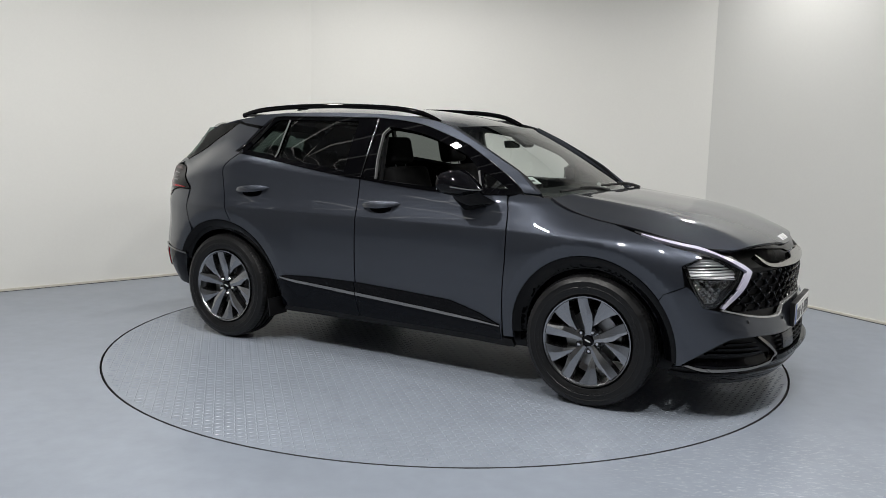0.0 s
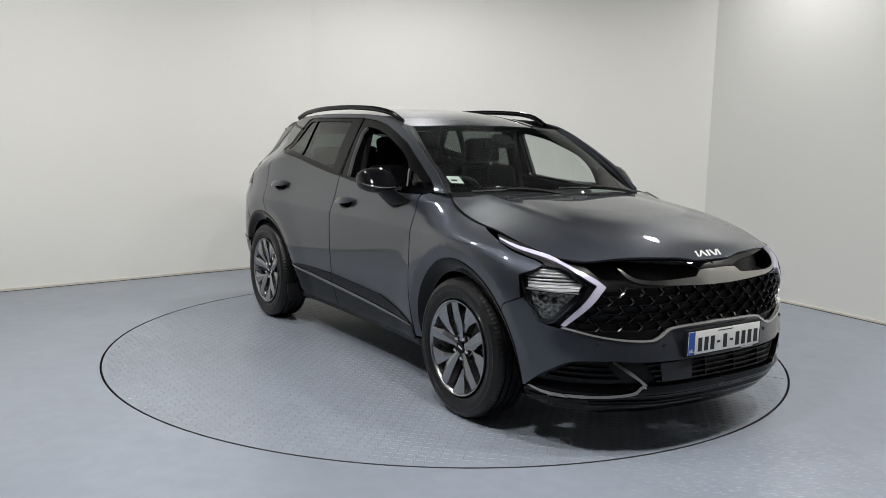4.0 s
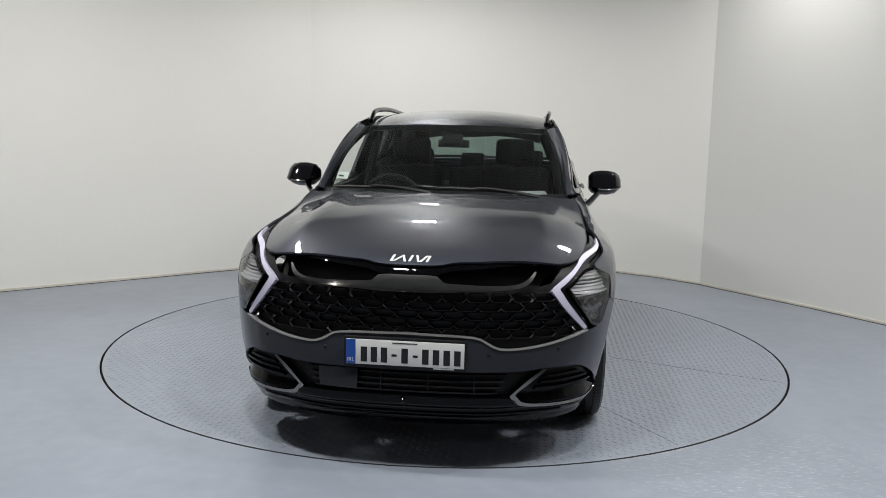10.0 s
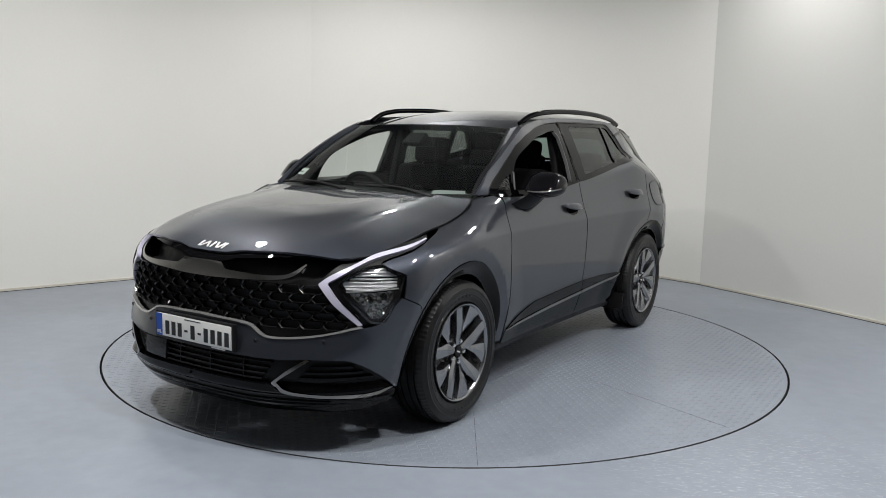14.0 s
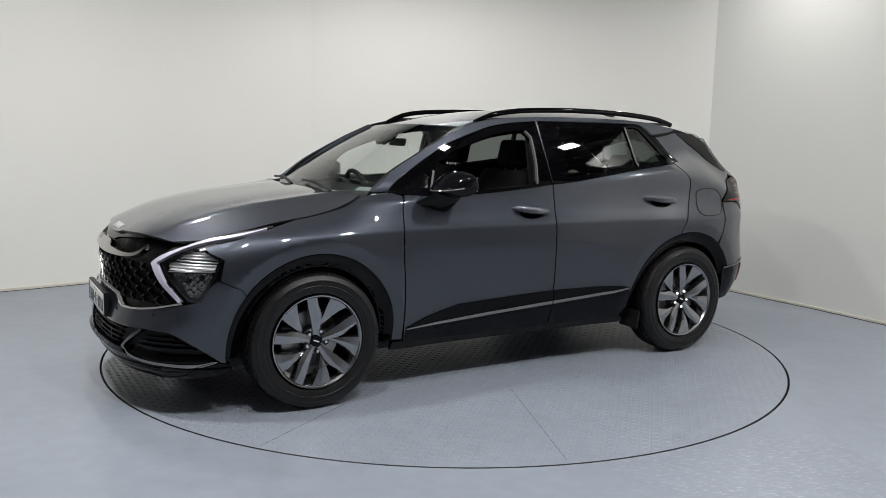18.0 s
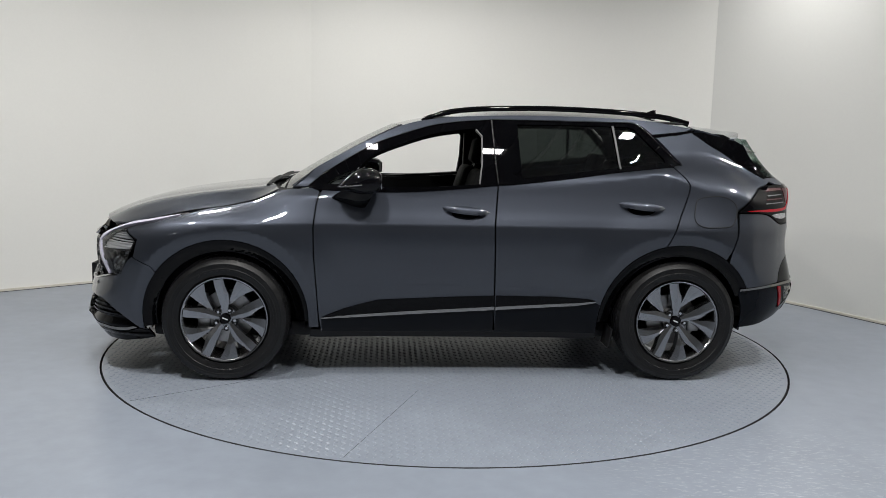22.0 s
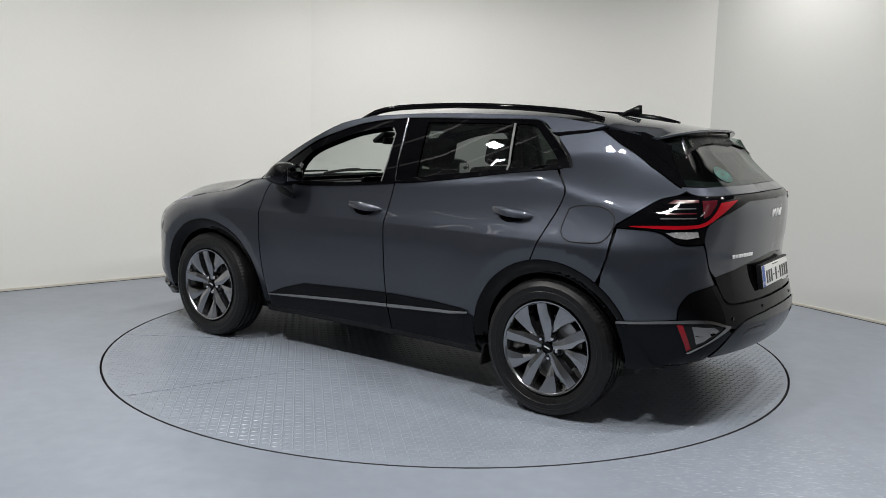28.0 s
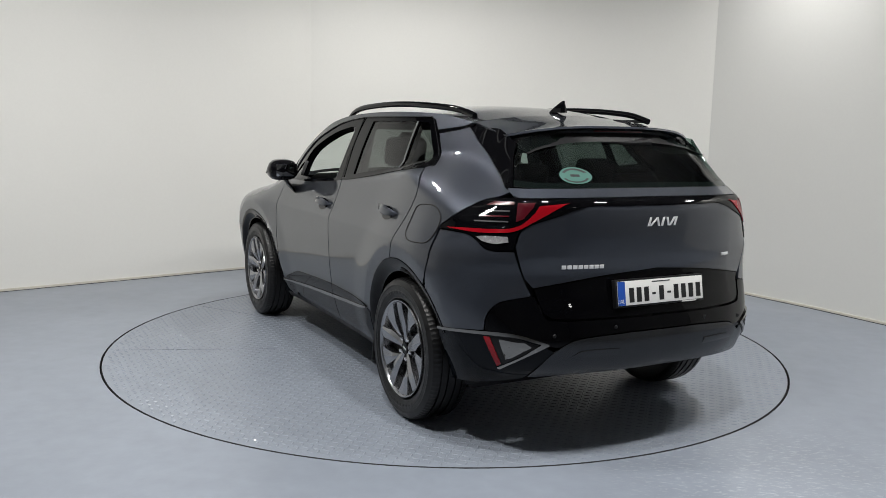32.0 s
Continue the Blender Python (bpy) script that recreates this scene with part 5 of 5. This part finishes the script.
WHEEL = build_wheel()
for wx, side in ((WF, 1), (WF, -1), (WR, 1), (WR, -1)):
    w = new("wheel")
    w.parent = car
    w.matrix_basis = pose(wx, side * .796, .3625, 0, 0, 0 if side > 0 else 180)
    w["label"] = "grey and machined alloy wheel with a black tyre"
    for name in ("tyre", "sidewall_marking", "rim", "barrel", "brake_disc", "hub", "centre_cap", "cap_mark"):
        tagged(link(name, WHEEL[name], [], w), kind="stuff" if name == "sidewall_marking" else "")
    link("calliper", WHEEL["calliper"], [], w).matrix_basis = pose(0, 0, 0, 0, 0 if side * (1 if wx > 0 else -1) > 0 else 180, 0)
    for k in range(5):
        a = radians(72 * k + 90 - 8 + 36)
        for name in ("lug_nut", "nut_pocket"):
            link(name, WHEEL[name], [], w).matrix_basis = pose(.056 * math.cos(a), 0.006, .056 * math.sin(a))
        for name in ("spoke", "spoke_wing"):
            link(name, WHEEL[name], [], w).matrix_basis = pose(0, 0, 0, 0, -(72 * k + 90 - 8), 0)
    well = lathe([(.452, -.030), (.455, -.08), (.45, -.26), (.001, -.27)], 48, "y", -10, 190)
    part("wheel_well", well, SATIN, car).matrix_basis = pose(wx, side * .80, .360, 0, 0, 0 if side > 0 else 180)


# -- plates and emblems
def country_mark(owner):
    """The three small white letters at the foot of the blue band."""
    text = bpy.data.curves.new("country_mark", "FONT")
    text.body, text.size, text.align_x = "IRL", .024, "CENTER"
    tmp = bpy.data.objects.new("country_mark", text)
    me = bpy.data.meshes.new_from_object(tmp)
    bpy.data.objects.remove(tmp)
    me.name = "country_mark"
    link("country_mark", me, PLATEWHITE, owner).matrix_basis = pose(-.236, -.0092, -.044, 90, 0, 0)


def plate(at, turn, tilt):
    root = part("number_plate", box(.535, .026, .128, .004, (0, .008, 0)), SATIN, car, "white number plate in a black surround")
    root.matrix_basis = pose(*at, tilt, 0, turn)
    part("plate_face", box(.515, .003, .110, .001, (0, -.0062, 0)), PLATEWHITE, root)
    part("blue_band", box(.042, .001, .108, 0, (-.236, -.0082, 0)), PLATEBLUE, root, "", 0)
    country_mark(root)
    for x in (-.178, -.134, -.090, 0.0, .090, .136, .182, .228):
        part("plate_bar", box(.028, .001, .066, 0, (x, -.0082, -.010)), INK, root, "", 0)
    for x in (-.046, .046):
        part("plate_dash", box(.022, .001, .010, 0, (x, -.0082, -.010)), INK, root, "", 0)
    part("plate_line", box(.11, .001, .005, 0, (0, -.0082, .0445)), SMOKE, root, "", 0)
    part("surround_line", box(.09, .001, .006, 0, (.17, -.0056, -.0595)), PLATEWHITE, root, "", 0)


plate((2.286, 0.003, .522), 90, 0)
plate((-2.239, 0.0, .765), -90, -10)


def emblem(at, turn, tilt, width, height):
    """Bold slanted strokes of a badge, drawn as plain bars."""
    bm = bmesh.new()
    for x, lean in ((-.46, .1), (-.30, 1.5), (-.16, -.9), (.02, .1), (.20, -.8), (.36, .9), (.48, .1)):
        q = box(width * .062, .005, height, .0008)
        for v in q.verts:
            v.co.x += v.co.z * (.55 * lean + .22) + x * width
        me = bpy.data.meshes.new("stroke")
        q.to_mesh(me)
        q.free()
        bm.from_mesh(me)
        bpy.data.meshes.remove(me)
    ob = part("emblem", bm, BADGE, car, "slim silver emblem")
    ob.matrix_basis = pose(*at, tilt, 0, turn)


emblem((2.160, 0, .9165), 90, -56, .168, .040)
emblem((float(shell(np.float64(LEN - .002), np.float64(1.085))[0]) - .002, 0, 1.085), -90, 0, .165, .040)
for k in range(8):
    y = .315 + .026 * k
    p, q = shell(Re(y, .888)[0], .888, .002), shell(Re(y + .01, .888)[0], .888, .002)
    turn = math.degrees(math.atan2(q[1] - p[1], q[0] - p[0]))
    part("lettering_bar", box(.021, .004, .017, .0008), BADGE, TG, "silver lettering bar").matrix_basis = pose(p[0], p[1], .888, 0, 0, turn)
p = shell(Re(.47, .905)[0], .905, .002)
part("model_badge", box(.060, .004, .014, .001), BADGE, TG).matrix_basis = pose(p[0], -p[1], .905, 0, 0, -90 + 14)
for y, z in ((.27, .620), (.56, .590)):
    both("parking_sensor", lathe([(.001, .0035), (.008, .003), (.010, 0)], 16, "z"), SATIN, car)
for ob in [o for o in car.children if o.name.startswith("parking_sensor")]:
    i = int(ob.name.split(".")[1]) if "." in ob.name else 0
    sg, (y, z) = (1, -1)[i % 2], ((.27, .620), (.56, .590))[i // 2]
    s0, _ = Re(y, z)
    p = shell(s0, z, .001)
    ob.matrix_basis = Matrix.Translation((p[0], sg * p[1], p[2])) @ pose(0, 0, 0, 0, -90, 0)
for y, z in ((.36, .520), (.66, .535)):
    s0, _ = Fr(y, z)
    p = shell(s0, z, .001)
    for sg in (1, -1):
        ob = part("parking_sensor", lathe([(.001, .0035), (.008, .003), (.010, 0)], 16, "z"), SATIN, car)
        ob.matrix_basis = Matrix.Translation((p[0], sg * p[1], p[2])) @ pose(0, 0, 0, 0, 90, 0)
oval = [(5.405 + .105 * math.cos(a), 1.286 + .036 * math.sin(a)) for a in np.linspace(0, 2 * math.pi, 33)[:-1]]
panel("window_sticker", oval, shell, TEAL, TG, "oval teal sticker on the rear window", mirror=False, d=.001, thick=0, step=.02)
def ring_bar(a0, a1, r0, r1):
    """A bar bent along the sticker's rim."""
    up = [(5.405 + .105 * r1 * math.cos(radians(a)), 1.286 + .036 * r1 * math.sin(radians(a))) for a in np.linspace(a0, a1, 14)]
    down = [(5.405 + .105 * r0 * math.cos(radians(a)), 1.286 + .036 * r0 * math.sin(radians(a))) for a in np.linspace(a1, a0, 14)]
    panel("sticker_bar", up + down, shell, INK, TG, mirror=False, d=.003, thick=0, step=.03)


ring_bar(25, 155, .66, .86)
ring_bar(205, 335, .70, .84)
panel("sticker_bar", [(5.375, 1.281), (5.435, 1.281), (5.435, 1.291), (5.375, 1.291)], shell, INK, TG, mirror=False, d=.003, thick=0, step=.03)
for side in (1, -1):
    part("mud_flap", box(.012, .17, .12, .004, (WR + .40, side * .80, .255), (0, -8, 0)), SATIN, car)


# -- cabin
def cushion(w, dpt, h, bevel, at, rot=(0, 0, 0)):
    return box(w, dpt, h, bevel, at, rot, 4)


part("cabin_floor", box(2.9, 1.50, .06, .02, (-.55, 0, .40)), GRAIN, car)
dash = bmesh.new()
box(.46, 1.44, .20, .07, (.80, 0, .985), (0, 8, 0), 4, dash)
box(.30, 1.40, .30, .06, (.70, 0, .80), (0, 20, 0), 3, dash)
part("dashboard", dash, GRAIN, car)
part("screen_display", box(.02, .66, .12, .008, (.60, -.20, 1.075), (0, -12, 0)), GLOSS, car)
part("console", box(.95, .26, .30, .04, (.25, 0, .62)), GRAIN, car)


def seat(x, y, w):
    root = new("seat")
    root.parent = car
    part("seat_cushion", cushion(.52, w, .16, .06, (x, y, .62), (0, -6, 0)), FABRIC, root)
    part("backrest", cushion(.14, w * .96, .62, .06, (x - .30, y, .93), (0, -18, 0)), FABRIC, root)
    part("headrest", cushion(.10, .27, .18, .045, (x - .435, y, 1.335), (0, -12, 0)), FABRIC, root)
    for dy in (-.06, .06):
        part("headrest_post", tube([(x - .395, y + dy, 1.20), (x - .425, y + dy, 1.30)], .006, 6), CHROME, root)


seat(.18, .37, .50)
seat(.18, -.37, .50)
bench = new("rear_bench")
bench.parent = car
part("bench_cushion", cushion(.50, 1.34, .17, .06, (-.72, 0, .64), (0, -6, 0)), FABRIC, bench)
for y, w in ((-.45, .42), (0, .36), (.45, .42)):
    part("bench_back", cushion(.14, w, .56, .05, (-1.02, y, .92), (0, -20, 0)), FABRIC, bench)
    part("headrest", cushion(.09, .25 if y else .20, .15, .04, (-1.145, y, 1.255 if y else 1.225), (0, -14, 0)), FABRIC, bench)
part("boot_cover", box(.62, 1.20, .02, .006, (-1.55, 0, 1.02)), GRAIN, car)
wheel_path = [(.0, .185 * math.cos(a), .185 * math.sin(a)) for a in np.linspace(0, 2 * math.pi, 41)[:-1]]
sw = part("steering_wheel", tube(wheel_path, .016, 8, True), GRAIN, car)
sw.matrix_basis = pose(.50, -.37, 1.02, 0, 24, 0)
part("wheel_boss", box(.05, .17, .13, .03), GRAIN, sw)
for a in (0, 180, 270):
    part("wheel_spoke", box(.02, .11, .035, .008, (0, .12 * math.cos(radians(a)), .12 * math.sin(radians(a))), (a, 0, 0)), GRAIN, sw)
# lining under the roof and inside the pillars
panel("headliner", [(x, y) for x, y in roof_edge], lambda x, y, d=0: roof_surf(x, y * .96, d - .035), HEADLINER, car, half=True, step=.08, thick=0)
panel("pillar_lining", side_rail, shell, GRAIN, car, step=.05, thick=0, d=-.035)
panel("quarter_lining", [S(-1.30, 1.30), S(-1.40, 1.02), S(-1.85, 1.02), (4.93, 1.20), (4.42, 1.49), S(-1.22, 1.46)], shell, GRAIN, car, step=.06, thick=0, d=-.04)
for (x0, x1, owner) in ((.80, -.23, FDOOR), (-.26, -1.15, RDOOR)):
    panel("door_lining", [S(x0, .40), S(x1, .40 if x1 > -1 else .80), S(x1, 1.14 if x1 > -1 else 1.24), S(x0, 1.10 if x0 > 0 else 1.15)], shell, GRAIN, owner, step=.06, thick=.0, d=-.085)
panel("door_ledge", SIDE((.78, 1.118), (.233, 1.118), (-.24, 1.150), (-.24, 1.135), (.233, 1.103), (.78, 1.103)), lambda s, z, d=0: shell(s, z * 0 + 1.11, d - .012 - 5.0 * (z - 1.10) * 0) * np.array([1, 1, 0]) + np.stack([0 * s, 0 * s, z], -1), GRAIN, FDOOR, step=.05, thick=.075)
part("rear_view_mirror", box(.025, .20, .050, .012, (.42, 0, 1.395), (0, -14, 0)), SATIN, car)
part("camera_housing", box(.12, .13, .03, .012, (.50, 0, 1.418), (0, 32, 0)), SATIN, car)
for side in (1, -1):
    part("b_pillar_lining", box(.10, .05, .95, .02, (-.22, side * .70, 1.02), (side * 12, 0, 0)), GRAIN, car)


def motions():
    """Turntable and car turn together, clockwise seen from above."""
    rows_car, rows_table = [], []
    for k in range(33):
        turn = -30.14 - 6.6035 * k
        rows_table.append((float(k), pose(0, 0, 0, 0, 0, turn)))
        rows_car.append((float(k), pose(0, 0, 0, 0, 0, turn) @ pose(0.0222, 0.0752, 0.003)))
    walk(TABLE, rows_table)
    walk(car, rows_car)


motions()
